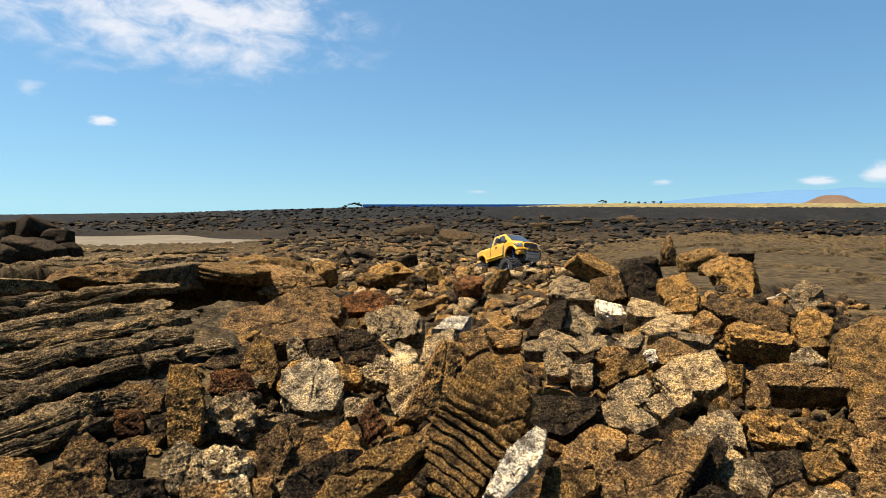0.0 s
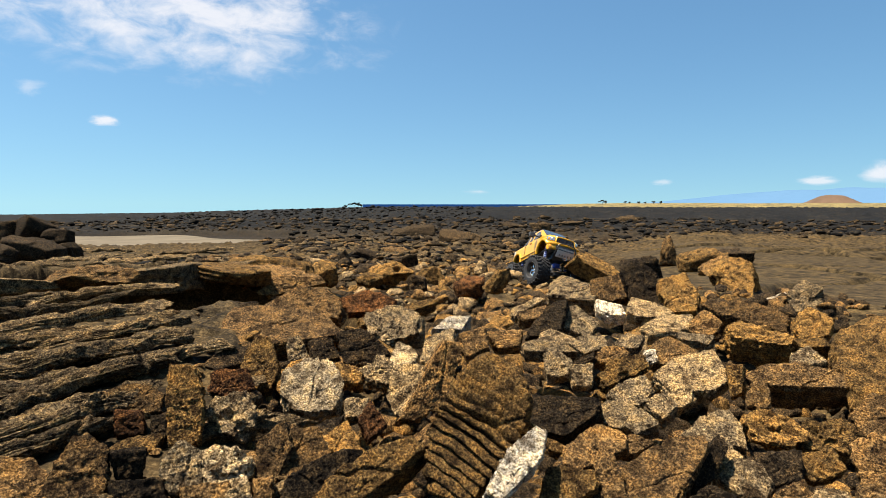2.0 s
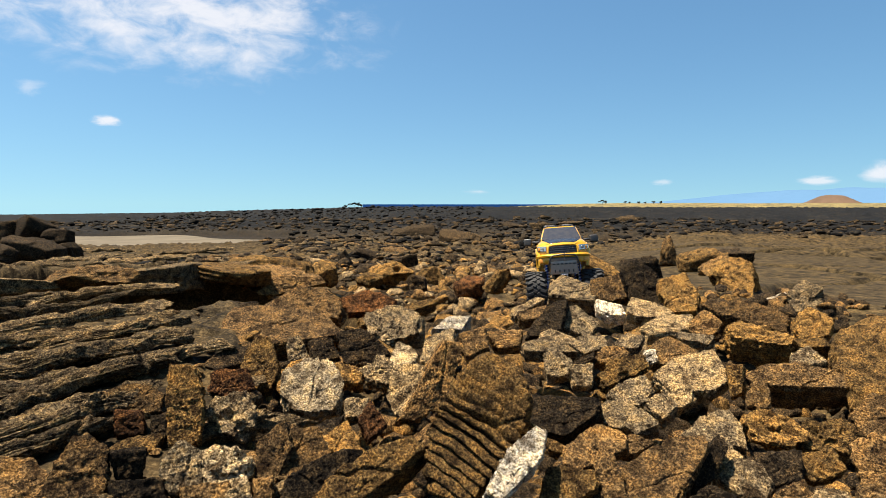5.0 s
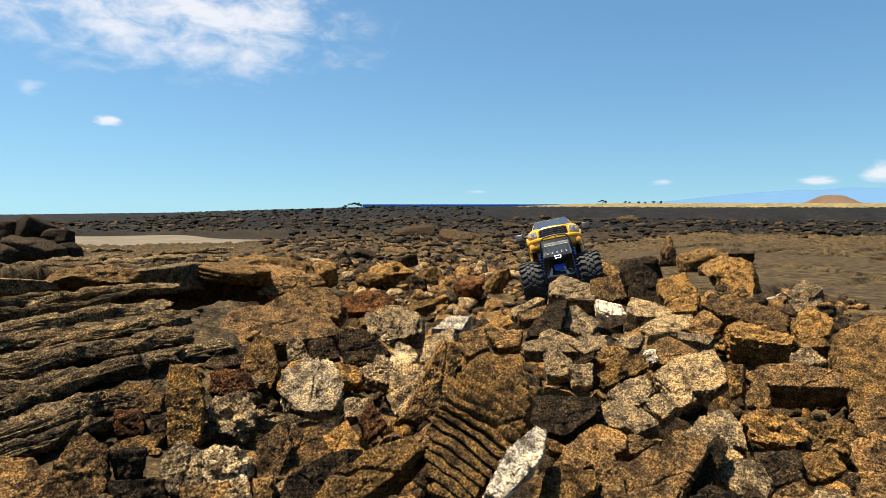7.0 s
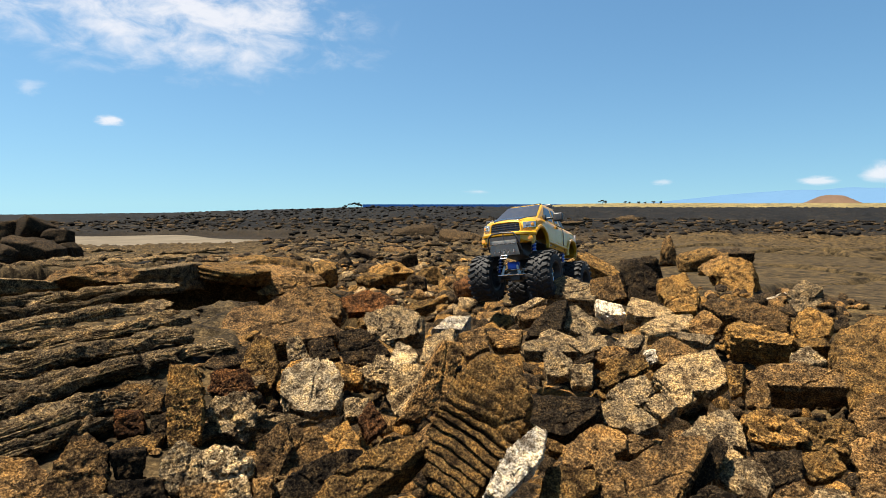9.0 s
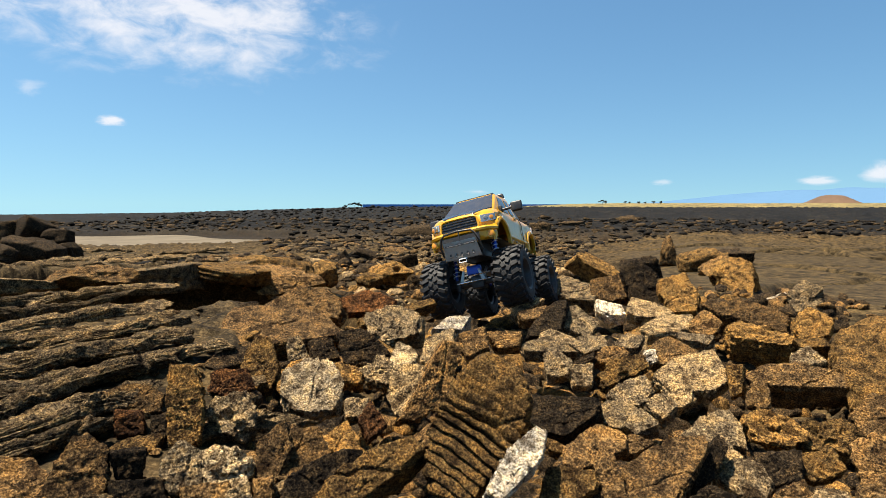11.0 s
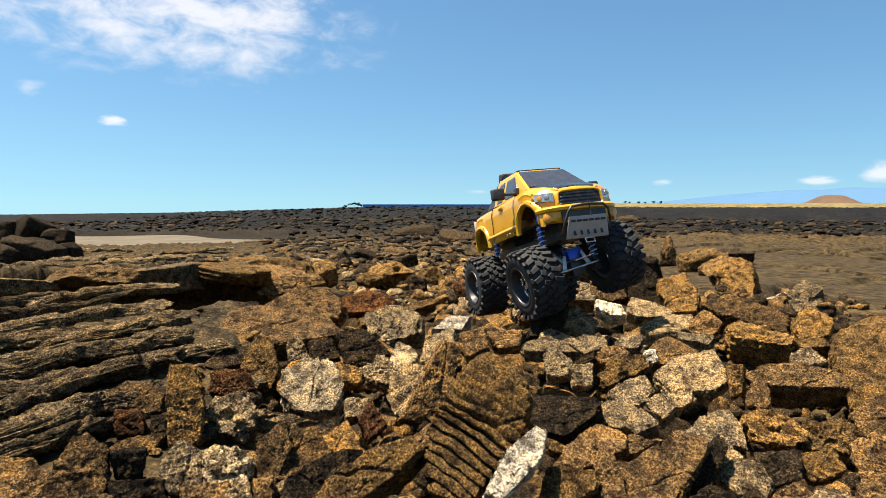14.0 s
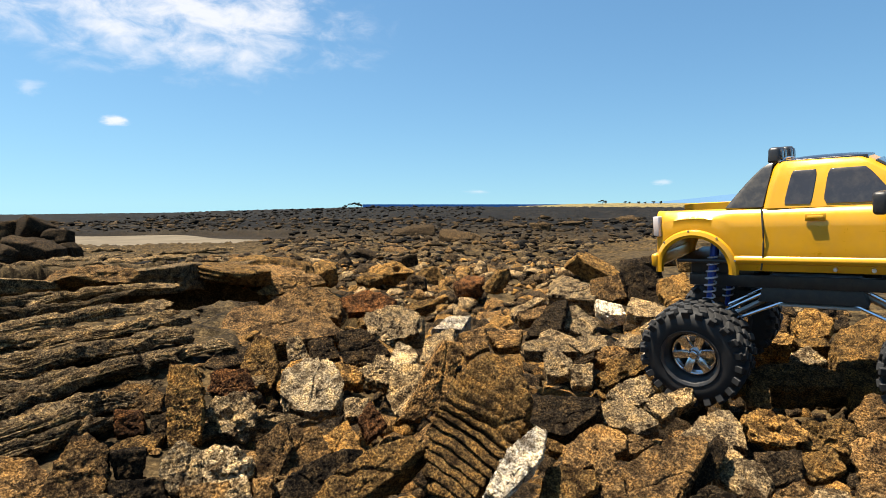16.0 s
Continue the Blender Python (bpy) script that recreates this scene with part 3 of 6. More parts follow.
def lathe(bm, profile, seg=40):
    """Turns (radius, y) points round the y axis."""
    rings = []
    for r, y in profile:
        rings.append([bm.verts.new((r * math.sin(i * 2 * math.pi / seg), y, r * math.cos(i * 2 * math.pi / seg))) for i in range(seg)])
    for a, b in zip(rings, rings[1:]):
        for i in range(seg):
            bm.faces.new((a[i], a[(i + 1) % seg], b[(i + 1) % seg], b[i]))
    return rings


def loft(bm, rows, close=False):
    vr = [[bm.verts.new(p) for p in row] for row in rows]
    for a, b in zip(vr, vr[1:]):
        n = len(a)
        for i in range(n if close else n - 1):
            bm.faces.new((a[i], a[(i + 1) % n], b[(i + 1) % n], b[i]))
    return vr


def slab(bm, grid, off):
    """A thin curved panel: a grid of points and its copy, moved by off, joined round the rim."""
    top = loft(bm, grid)
    low = [[bm.verts.new(v.co + Vector(off)) for v in row] for row in top]
    for a, b in zip(low, low[1:]):
        for i in range(len(a) - 1):
            bm.faces.new((a[i], b[i], b[i + 1], a[i + 1]))
    rim = lambda g: g[0] + [r[-1] for r in g[1:]] + g[-1][-2::-1] + [r[0] for r in g[-2:0:-1]]
    a, b = rim(top), rim(low)
    for i in range(len(a)):
        j = (i + 1) % len(a)
        bm.faces.new((a[i], b[i], b[j], a[j]))


def lerp(a, b, u):
    return a + (b - a) * u


R_TYRE, HUB_Z, AXLE_X, WHEEL_Y = 0.084, 0.040, 0.162, 0.108
truck = new("toy_truck")
tagged(truck, "yellow and black radio-controlled pickup truck with huge tyres", "toy truck")


def arch(x, low):
    z = low
    for c, r in ((AXLE_X, 0.057), (-AXLE_X - 0.003, 0.055)):
        if abs(x - c) < r:
            z = max(z, low + math.sqrt(r * r - (x - c) ** 2) * 0.98)
    return z


def half_width(x):
    return float(np.interp(x, (-0.228, -0.215, -0.19, 0.0, 0.19, 0.208, 0.222, 0.234, 0.240, 0.244), (0.084, 0.092, 0.096, 0.097, 0.098, 0.0955, 0.083, 0.066, 0.055, 0.044)))


def shoulder(x):
    return float(np.interp(x, (-0.228, -0.06, 0.10, 0.158, 0.20, 0.228, 0.244), (0.243, 0.244, 0.244, 0.241, 0.231, 0.221, 0.212)))


def body_row(x):
    w, zs = half_width(x), shoulder(x)
    low = arch(x, 0.147 if x < 0.2 else 0.165)
    h = zs - low
    half = [(w - 0.004, low), (w - 0.001, low + 0.12 * h), (w + 0.001, low + 0.3 * h), (w - 0.001, low + 0.45 * h), (w, low + 0.7 * h), (w - 0.003, zs - 0.012), (w - 0.009, zs - 0.003), (w - 0.015, zs)]
    if x < -0.0655:
        half += [(w - 0.017, zs - 0.001), (w - 0.018, max(0.205, low)), (0.0, max(0.205, low - 0.01))]
    else:
        half += [(w * 0.78, zs + 0.004), (w * 0.5, zs + 0.007), (0.0, zs + 0.009)]
    return [(x, -y, z) for y, z in half] + [(x, y, z) for y, z in half[-2::-1]]


def make_body():
    bm = bmesh.new()
    xs = sorted(set([round(v, 5) for v in np.linspace(-0.228, 0.244, 110)] + [-0.0656, -0.0652]))
    rows = loft(bm, [body_row(x) for x in xs])
    bm.faces.new(rows[-1])
    bm.faces.new(rows[0][::-1])
    body = soft(part("body", bm, M_YELLOW, truck, "glossy yellow pickup body shell"), 0, 0, 0.0018)
    # cab above the shoulder line
    def ring(x0, x1, w0, w1, z, rad):
        pts = []
        for cx, cy, a0 in ((x1 - rad, w1 - rad, 0), (x0 + rad, w0 - rad, 90), (x0 + rad, -w0 + rad, 180), (x1 - rad, -w1 + rad, 270)):
            for k in range(7):
                an = radians(a0 + k * 15)
                pts.append((cx + rad * math.cos(an), cy + rad * math.sin(an), z))
        return pts
    bm = bmesh.new()
    rows = loft(bm, [ring(-0.066, 0.160, 0.089, 0.081, 0.243, 0.012), ring(-0.060, 0.114, 0.0795, 0.075, 0.276, 0.012), ring(-0.054, 0.080, 0.072, 0.068, 0.301, 0.014), ring(-0.050, 0.066, 0.067, 0.063, 0.310, 0.014), ring(-0.040, 0.050, 0.054, 0.052, 0.314, 0.014)], True)
    bm.faces.new(rows[-1])
    part("cab", bm, M_YELLOW, body, "yellow cab pillars and roof rails")
    soft(bpy.data.objects["cab"], 0)
    wide = lambda x, z: float(np.interp(z, (0.243, 0.276, 0.301, 0.310), (lerp(0.089, 0.081, (x + 0.066) / 0.226), lerp(0.0795, 0.075, (x + 0.06) / 0.174), lerp(0.072, 0.068, (x + 0.054) / 0.134), 0.066)))
    # side windows
    for s in (-1, 1):
        for c in (((-0.036, 0.2475), (0.000, 0.2475), (0.006, 0.297), (-0.026, 0.297)), ((0.014, 0.2475), (0.103, 0.2475), (0.066, 0.297), (0.020, 0.297))):
            bm = bmesh.new()
            g = []
            for v in np.linspace(0, 1, 9):
                row = []
                for u in np.linspace(0, 1, 9):
                    pinch = 1 - 0.10 * (abs(2 * v - 1) ** 6)
                    uu = 0.5 + (u - 0.5) * pinch
                    x = lerp(lerp(c[0][0], c[1][0], uu), lerp(c[3][0], c[2][0], uu), v)
                    z = lerp(lerp(c[0][1], c[1][1], uu), lerp(c[3][1], c[2][1], uu), v)
                    row.append((x, s * (wide(x, z) + 0.0014), z))
                g.append(row)
            slab(bm, g, (0, -s * 0.004, 0))
            soft(part("side_window", bm, M_SMOKE, truck, "dark smoked side window"), 0.0006, 1)
    # windscreen
    bm = bmesh.new()
    g = []
    for v in np.linspace(0, 1, 10):
        zz = lerp(0.2475, 0.3045, v)
        xf = float(np.interp(zz, (0.243, 0.276, 0.301, 0.310), (0.160, 0.114, 0.080, 0.066)))
        g.append([(xf + 0.0022 + 0.007 * (1 - u * u) * (1 - v), u * lerp(0.0765, 0.062, v), zz + 0.0015) for u in np.linspace(-1, 1, 13)])
    slab(bm, g, (-0.003, 0, -0.002))
    soft(part("windscreen", bm, M_SMOKE, truck, "dark smoked windscreen"), 0.0006, 1)
    # black roof and bonnet panels
    bm = bmesh.new()
    slab(bm, [[(lerp(-0.044, 0.0655, v), u * 0.061, 0.3125 + 0.0035 * (1 - u ** 4) * (1 - abs(2 * v - 1) ** 3) + 0.0005) for u in np.linspace(-1, 1, 11)] for v in np.linspace(0, 1, 11)], (0, 0, -0.006))
    soft(part("roof_panel", bm, M_BONNET, truck, "black roof panel"), 0.001)
    bm = bmesh.new()
    g = []
    for v in np.linspace(0, 1, 14):
        x = lerp(0.112, 0.2335, v)
        w, zs = half_width(x), shoulder(x)
        top = lambda y: float(np.interp(abs(y), (0, w * 0.5, w * 0.78, w - 0.015), (zs + 0.009, zs + 0.007, zs + 0.004, zs)))
        hw = lerp(0.076, 0.052, v ** 2.2) * (1 - 0.12 * v ** 8)
        g.append([(x, u * hw, top(u * hw) + 0.0018) for u in np.linspace(-1, 1, 13)])
    slab(bm, g, (0, 0, -0.003))
    soft(part("bonnet_panel", bm, M_BONNET, truck, "glossy black bonnet panel"), 0.0006, 1)
    # black sail behind the cab, reaching down on the bed
    bm = bmesh.new()
    for s in (-1, 1):
        slab(bm, [[(lerp(-0.052, -0.064, v) + u * lerp(-0.006, -0.054, v ** 0.75), s * lerp(0.064, 0.0865, v) * (1 - 0.02 * u), lerp(0.311, 0.2445, v)) for u in np.linspace(0, 1, 7)] for v in np.linspace(0, 1, 9)], (0, -s * 0.006, 0))
    slab(bm, [[(lerp(-0.052, -0.114, v ** 0.75), u * lerp(0.062, 0.083, v), lerp(0.312, 0.246, v)) for u in np.linspace(-1, 1, 9)] for v in np.linspace(0, 1, 7)], (0.004, 0, -0.002))
    soft(part("cab_fairing", bm, M_MATT, truck, "black rear fairing behind the cab"), 0.0008, 1)
    bm = bmesh.new()
    box(bm, (0.150, 0.152, 0.004), pose(-0.146, 0, 0.2095))
    part("bed_liner", bm, M_MATT, truck, "black bed liner")
    # body seam between cab and bed
    for s in (-1, 1):
        bm = bmesh.new()
        pts = [(-0.0655 + 0.004 * math.sin(v * 3), s * (0.0985 if v < 0.75 else lerp(0.0985, 0.090, (v - 0.75) * 4)), lerp(0.149, 0.2435, v)) for v in np.linspace(0, 1, 12)]
        pipe(bm, pts, 0.0013, 6)
        part("body_seam", bm, M_MATT, truck, "dark gap between cab and bed")
        bm = bmesh.new()
        slab(bm, [[(lerp(-0.105, 0.104, u), s * (0.0975 + 0.0035 * math.sin(v * math.pi)), lerp(0.158, 0.171, v)) for u in np.linspace(0, 1, 14)] for v in np.linspace(0, 1, 5)], (0, -s * 0.003, 0))
        soft(part("side_moulding", bm, M_YELLOW, truck), 0.0008, 1)
        bm = bmesh.new()
        box(bm, (0.020, 0.004, 0.005), pose(0.006, s * 0.0985, 0.229))
        box(bm, (0.026, 0.002, 0.011), pose(0.006, s * 0.0975, 0.229))
        soft(part("door_handle", bm, M_YELLOW, truck), 0.001)
        for bx in (0.03, 0.075):
            bm = bmesh.new()
            tube(bm, (bx, s * 0.096, 0.153), (bx, s * 0.1005, 0.153), 0.0028, 10)
            part("body_post", bm, M_STEEL, truck, "small steel body post")
    # flares
    for cx, r in ((AXLE_X, 0.057), (-AXLE_X - 0.003, 0.055)):
        for s in (-1, 1):
            bm = bmesh.new()
            rows = []
            for a in np.linspace(-6, 186, 26):
                ca, sa = math.cos(radians(a)), math.sin(radians(a))
                row = []
                for rr, out in ((r - 0.002, -0.004), (r - 0.001, 0.005), (r + 0.004, 0.007), (r + 0.010, 0.005), (r + 0.013, -0.001)):
                    x = cx + rr * ca
                    row.append((x, s * (min(half_width(min(x, 0.215)), 0.098) + out), 0.147 + rr * sa * 0.98))
                rows.append(row)
            loft(bm, rows)
            fl = soft(part("fender_flare", bm, M_YELLOW, truck, "bulging yellow wheel-arch flare"), 0, 0, 0.0015)
            for a in (15, 55, 95, 135, 168):
                bm = bmesh.new()
                x, z = cx + (r + 0.0105) * math.cos(radians(a)), 0.147 + (r + 0.0105) * math.sin(radians(a)) * 0.98
                y = min(half_width(min(x, 0.215)), 0.098) + 0.004
                tube(bm, (x, s * y, z), (x, s * (y + 0.0022), z), 0.0016, 8)
                part("bolt", bm, M_STEEL, fl, "dark flare bolt")


make_body()


def make_front():
    plan = lambda u, out=0.0: (0.2555 + out - 0.012 * abs(u) ** 2.2 - 0.030 * abs(u) ** 7, u * (0.099 + out))
    # bumper: an upper lip over a deeper lower half
    bm = bmesh.new()
    us = np.linspace(-1, 1, 31)
    prof = ((-0.010, 0.184), (0.000, 0.182), (0.004, 0.177), (0.003, 0.171), (-0.003, 0.168), (-0.002, 0.160), (-0.003, 0.150), (-0.008, 0.143), (-0.014, 0.143))
    rows = []
    for u in us:
        row = []
        for out, z in prof:
            x, y = plan(u, out)
            row.append((x, y, z + (0.004 * abs(u) ** 3 if z < 0.15 else 0)))
        rows.append(row)
    loft(bm, rows)
    bumper = soft(part("front_bumper", bm, M_YELLOW, truck, "yellow front bumper"), 0, 0, 0.002)
    bm = bmesh.new()
    g = [[(plan(u, 0.0015)[0], plan(u)[1], z) for u in np.linspace(-0.56, 0.56, 15)] for z in (0.167, 0.159, 0.151, 0.144)]
    slab(bm, g, (-0.004, 0, 0))
    part("lower_grille", bm, M_MATT, bumper, "black lower air intake")
    for s in (-1, 1):
        u = s * 0.845
        x, y = plan(u, 0.0)
        fog = bmesh.new()
        tube(fog, (x - 0.012, y - s * 0.004, 0.158), (x + 0.0015, y + s * 0.0005, 0.158), 0.0115, 20)
        fo = part("fog_lamp_ring", fog, M_YELLOW, bumper)
        soft(fo, 0.001)
        bm = bmesh.new()
        tube(bm, (x - 0.01, y - s * 0.003, 0.158), (x + 0.0030, y + s * 0.001, 0.158), 0.0075, 20)
        soft(part("fog_lamp", bm, M_AMBER, bumper, "round amber fog lamp"), 0.001)
        # headlamp wraps round the corner
        bm = bmesh.new()
        g = []
        for v in np.linspace(0, 1, 7):
            row = []
            for k in np.linspace(0, 1, 10):
                x = lerp(0.206, 0.2365, k ** 0.85)
                y = half_width(x) + 0.0012
                if k > 0.85:
                    y -= 0.0
                z = lerp(lerp(0.199, 0.193, k), lerp(0.2185, 0.2145, k), v)
                row.append((x + 0.0022, s * y, z))
            g.append(row)
        slab(bm, g, (-0.006, -s * 0.004, 0))
        hl = soft(part("headlight", bm, M_LAMP, truck, "clear headlight with grey reflector"), 0.001)
        for k in (0.35, 0.72):
            x = lerp(0.206, 0.2365, k)
            y = half_width(x)
            bm = bmesh.new()
            nrm = Vector((0.75, s * 0.6, 0)).normalized()
            c = Vector((x + 0.0015, s * y, 0.206))
            tube(bm, c - nrm * 0.004, c + nrm * 0.0035, 0.0062, 16)
            soft(part("bulb_housing", bm, M_STEEL if k > 0.5 else M_AMBER, hl, "round lamp bowl"), 0.001)
    # grille
    bm = bmesh.new()
    gx = lambda z: 0.2485 - (z - 0.18) * 0.10
    slab(bm, [[(gx(z) - 0.004 * u * u, u * lerp(0.056, 0.050, (z - 0.179) / 0.037), z) for u in np.linspace(-1, 1, 13)] for z in np.linspace(0.1790, 0.2155, 5)], (-0.006, 0, 0))
    gr = soft(part("grille", bm, M_MATT, truck, "black radiator grille"), 0.0015)
    for z in (0.1855, 0.1935, 0.2015, 0.2090):
        bm = bmesh.new()
        hw = lerp(0.054, 0.048, (z - 0.179) / 0.037)
        slab(bm, [[(gx(z) + 0.003 - 0.004 * u * u, u * hw, z + dz) for u in np.linspace(-1, 1, 11)] for dz in (-0.0016, 0.0016)], (-0.003, 0, 0))
        soft(part("slat", bm, M_BONNET, gr), 0.0005, 1)
    bm = bmesh.new()
    loop = []
    for k in range(41):
        a = k / 40 * 2 * math.pi
        u, v = math.cos(a), math.sin(a)
        su = math.copysign(abs(u) ** 0.35, u)
        sv = math.copysign(abs(v) ** 0.35, v)
        z = 0.1975 + sv * 0.0195
        loop.append((gx(z) + 0.0005 - 0.004 * su * su, su * lerp(0.0585, 0.0525, (z - 0.178) / 0.039), z))
    pipe(bm, loop, 0.0034, 8)
    soft(part("grille_surround", bm, M_YELLOW, gr, "yellow grille surround"), 0)
    # bull bar, skid plate and tow bracket
    bm = bmesh.new()
    pipe(bm, [(0.246, -0.058, 0.118), (0.264, -0.057, 0.140), (0.272, -0.050, 0.163), (0.272, -0.040, 0.174), (0.273, 0, 0.177), (0.272, 0.040, 0.174), (0.272, 0.050, 0.163), (0.264, 0.057, 0.140), (0.246, 0.058, 0.118)], 0.0030, 10)
    pipe(bm, [(0.2735, 0.004, 0.182), (0.2735, 0.004, 0.150)], 0.0018, 8)
    soft(part("bull_bar", bm, M_MATT, truck, "black tube bull bar"), 0)
    bm = bmesh.new()
    g = [[(lerp(0.268, 0.252, v), u * lerp(0.047, 0.054, v), lerp(0.152, 0.104, v)) for u in np.linspace(-1, 1, 9)] for v in np.linspace(0, 1, 6)]
    slab(bm, g, (-0.003, 0, -0.001))
    sk = soft(part("skid_plate", bm, M_PLATE, truck, "worn grey aluminium skid plate"), 0.0008)
    for k in range(6):
        u = -0.8 + k * 0.32
        bm = bmesh.new()
        v = 0.22
        box(bm, (0.003, 0.011, 0.0042), pose(lerp(0.268, 0.252, v) + 0.0006, u * 0.047, lerp(0.152, 0.104, v), 0, -18, 0))
        part("slot", bm, M_MATT, sk, "dark slot")
        if k < 5:
            bm = bmesh.new()
            v = 0.72
            box(bm, (0.003, 0.0045, 0.015), pose(lerp(0.268, 0.252, v) + 0.0006, (u + 0.16) * 0.053, lerp(0.152, 0.104, v), 0, -18, 0))
            part("slot", bm, M_MATT, sk, "dark slot")
    bm = bmesh.new()
    pipe(bm, [(0.258, -0.011, 0.102), (0.262, -0.011, 0.092), (0.262, 0.011, 0.092), (0.258, 0.011, 0.102), (0.258, -0.011, 0.102)], 0.0016, 6)
    part("tow_bracket", bm, M_CHROME, truck, "bright tow bracket")
    # mirrors
    for s in (-1, 1):
        bm = bmesh.new()
        tube(bm, (0.094, s * 0.083, 0.247), (0.088, s * 0.118, 0.249), 0.0045, 8)
        box(bm, (0.020, 0.010, 0.018), pose(0.094, s * 0.085, 0.251))
        mr = soft(part("side_mirror", bm, M_MATT, truck, "large black towing mirror"), 0.002)
        bm = bmesh.new()
        box(bm, (0.017, 0.034, 0.030), pose(0.086, s * 0.132, 0.250, 0, 0, s * 8))
        soft(part("mirror_shell", bm, M_MATT, mr), 0.005, 3)
    # rear lamps and bumper
    for s in (-1, 1):
        bm = bmesh.new()
        box(bm, (0.014, 0.010, 0.034), pose(-0.2245, s * 0.0865, 0.218, 0, 0, s * 30))
        soft(part("tail_lamp", bm, M_RED, truck, "pale clear tail lamp"), 0.002)
    bm = bmesh.new()
    box(bm, (0.012, 0.186, 0.022), pose(-0.231, 0, 0.160))
    soft(part("rear_bumper", bm, M_YELLOW, truck), 0.004, 3)
    # roof lamp pods
    bm = bmesh.new()
    pipe(bm, [(-0.044, -0.066, 0.3115), (-0.042, -0.03, 0.3165), (-0.042, 0.03, 0.3165), (-0.044, 0.066, 0.3115)], 0.0018, 8)
    rail = part("lamp_rail", bm, M_CHROME, truck, "thin bright lamp rail across the roof")
    for s in (-1, 1):
        bm = bmesh.new()
        box(bm, (0.018, 0.052, 0.025), pose(-0.052, s * 0.038, 0.3215), 0.9)
        pod = soft(part("roof_lamp_pod", bm, M_MATT, truck, "black roof lamp pod with two round lamps"), 0.005, 3)
        for o in (-0.0118, 0.0118):
            bm = bmesh.new()
            tube(bm, (-0.046, s * 0.038 + o, 0.321), (-0.0415, s * 0.038 + o, 0.321), 0.0095, 20)
            soft(part("lamp_cover", bm, M_BONNET, pod, "round dark lamp cover"), 0.0015)


make_front()


def make_chassis():
    for s in (-1, 1):
        bm = bmesh.new()
        box(bm, (0.38, 0.008, 0.020), pose(0, s * 0.036, 0.120))
        soft(part("chassis_rail", bm, M_MATT, truck, "black chassis rail"), 0.001)
    bm = bmesh.new()
    box(bm, (0.15, 0.070, 0.040), pose(-0.01, 0, 0.105), 0.85)
    box(bm, (0.10, 0.060, 0.05), pose(0.13, 0, 0.135))
    box(bm, (0.10, 0.060, 0.05), pose(-0.14, 0, 0.135))
    box(bm, (0.40, 0.150, 0.006), pose(0, 0, 0.158))
    soft(part("gearbox", bm, M_MATT, truck, "black gearbox and inner tray"), 0.002)
    bm = bmesh.new()
    box(bm, (0.110, 0.075, 0.004), pose(0.0, 0, 0.082))
    soft(part("belly_plate", bm, M_PLATE, truck, "grey aluminium belly plate"), 0.001)
    for end in (1, -1):
        x = end * AXLE_X
        name = "front_axle" if end > 0 else "rear_axle"
        bm = bmesh.new()
        tube(bm, (0, -0.082, 0), (0, 0.082, 0), 0.009, 12)
        box(bm, (0.040, 0.036, 0.036), pose(0, 0.004, 0.002))
        for s in (-1, 1):
            box(bm, (0.026, 0.014, 0.034), pose(0, s * 0.060, 0))
        axle = soft(part(name, bm, M_MATT, truck, "black solid axle with gear case"), 0.003)
        axle.location = (x, 0, HUB_Z)
        if end > 0:
            bm = bmesh.new()
            pipe(bm, [(0.034, -0.052, 0.003), (0.036, 0.052, 0.003)], 0.0024, 8)
            part("steering_rod", bm, M_CHROME, axle, "bright steering rod")
            bm = bmesh.new()
            pipe(bm, [(0.030, -0.004, 0.020), (0.032, 0.048, 0.022)], 0.0020, 8)
            part("drag_link", bm, M_CHROME, axle, "bright drag link")
            bm = bmesh.new()
            box(bm, (0.022, 0.040, 0.026), pose(0.018, 0.0, 0.036, 0, 0, 8))
            soft(part("steering_servo", bm, M_BLUE, axle, "blue steering servo"), 0.002)
            for s in (-1, 1):
                bm = bmesh.new()
                box(bm, (0.004, 0.012, 0.036), pose(0.030, s * 0.028 - 0.006, 0.020, 18 * s, 0, 0), 0.6)
                soft(part("servo_mount", bm, M_STEEL, axle, "bright servo mount"), 0.001)
        for s in (-1, 1):
            # coil-over dampers, tall and steep
            a, b = Vector((x - end * 0.004, s * 0.066, HUB_Z + 0.012)), Vector((x - end * 0.022, s * 0.060, 0.190))
            bm = bmesh.new()
            tube(bm, a, b, 0.0042, 10)
            tube(bm, lerp(a, b, 0.55), b, 0.0068, 12)
            shock = part("damper", bm, M_BLUE, truck, "blue coil-over damper")
            bm = bmesh.new()
            q = (b - a).to_track_quat("Z", "Y").to_matrix()
            turns, pts = 9, []
            for k in range(turns * 10 + 1):
                an = k * 2 * math.pi / 10
                pts.append(lerp(a, b, 0.10 + 0.75 * k / (turns * 10)) + q @ Vector((0.0088 * math.cos(an), 0.0088 * math.sin(an), 0)))
            pipe(bm, pts, 0.0017, 5)
            part("spring", bm, M_SPRING, shock, "pale coil spring")
            for lift in (0.0, 0.030):
                bm = bmesh.new()
                tube(bm, (x - end * 0.014, s * (0.050 - lift * 0.3), HUB_Z + 0.002 + lift * 0.6), (end * 0.040, s * (0.030 - lift * 0.2), 0.090 + lift), 0.0030, 8)
                part("suspension_link", bm, M_CHROME, truck, "bright suspension link")
    for s in (-1, 1):
        bm = bmesh.new()
        tube(bm, (s * (AXLE_X - 0.02), 0.004, HUB_Z + 0.004), (s * 0.06, 0, 0.095), 0.0045, 8)
        part("drive_shaft", bm, M_STEEL, truck, "steel drive shaft")


make_chassis()


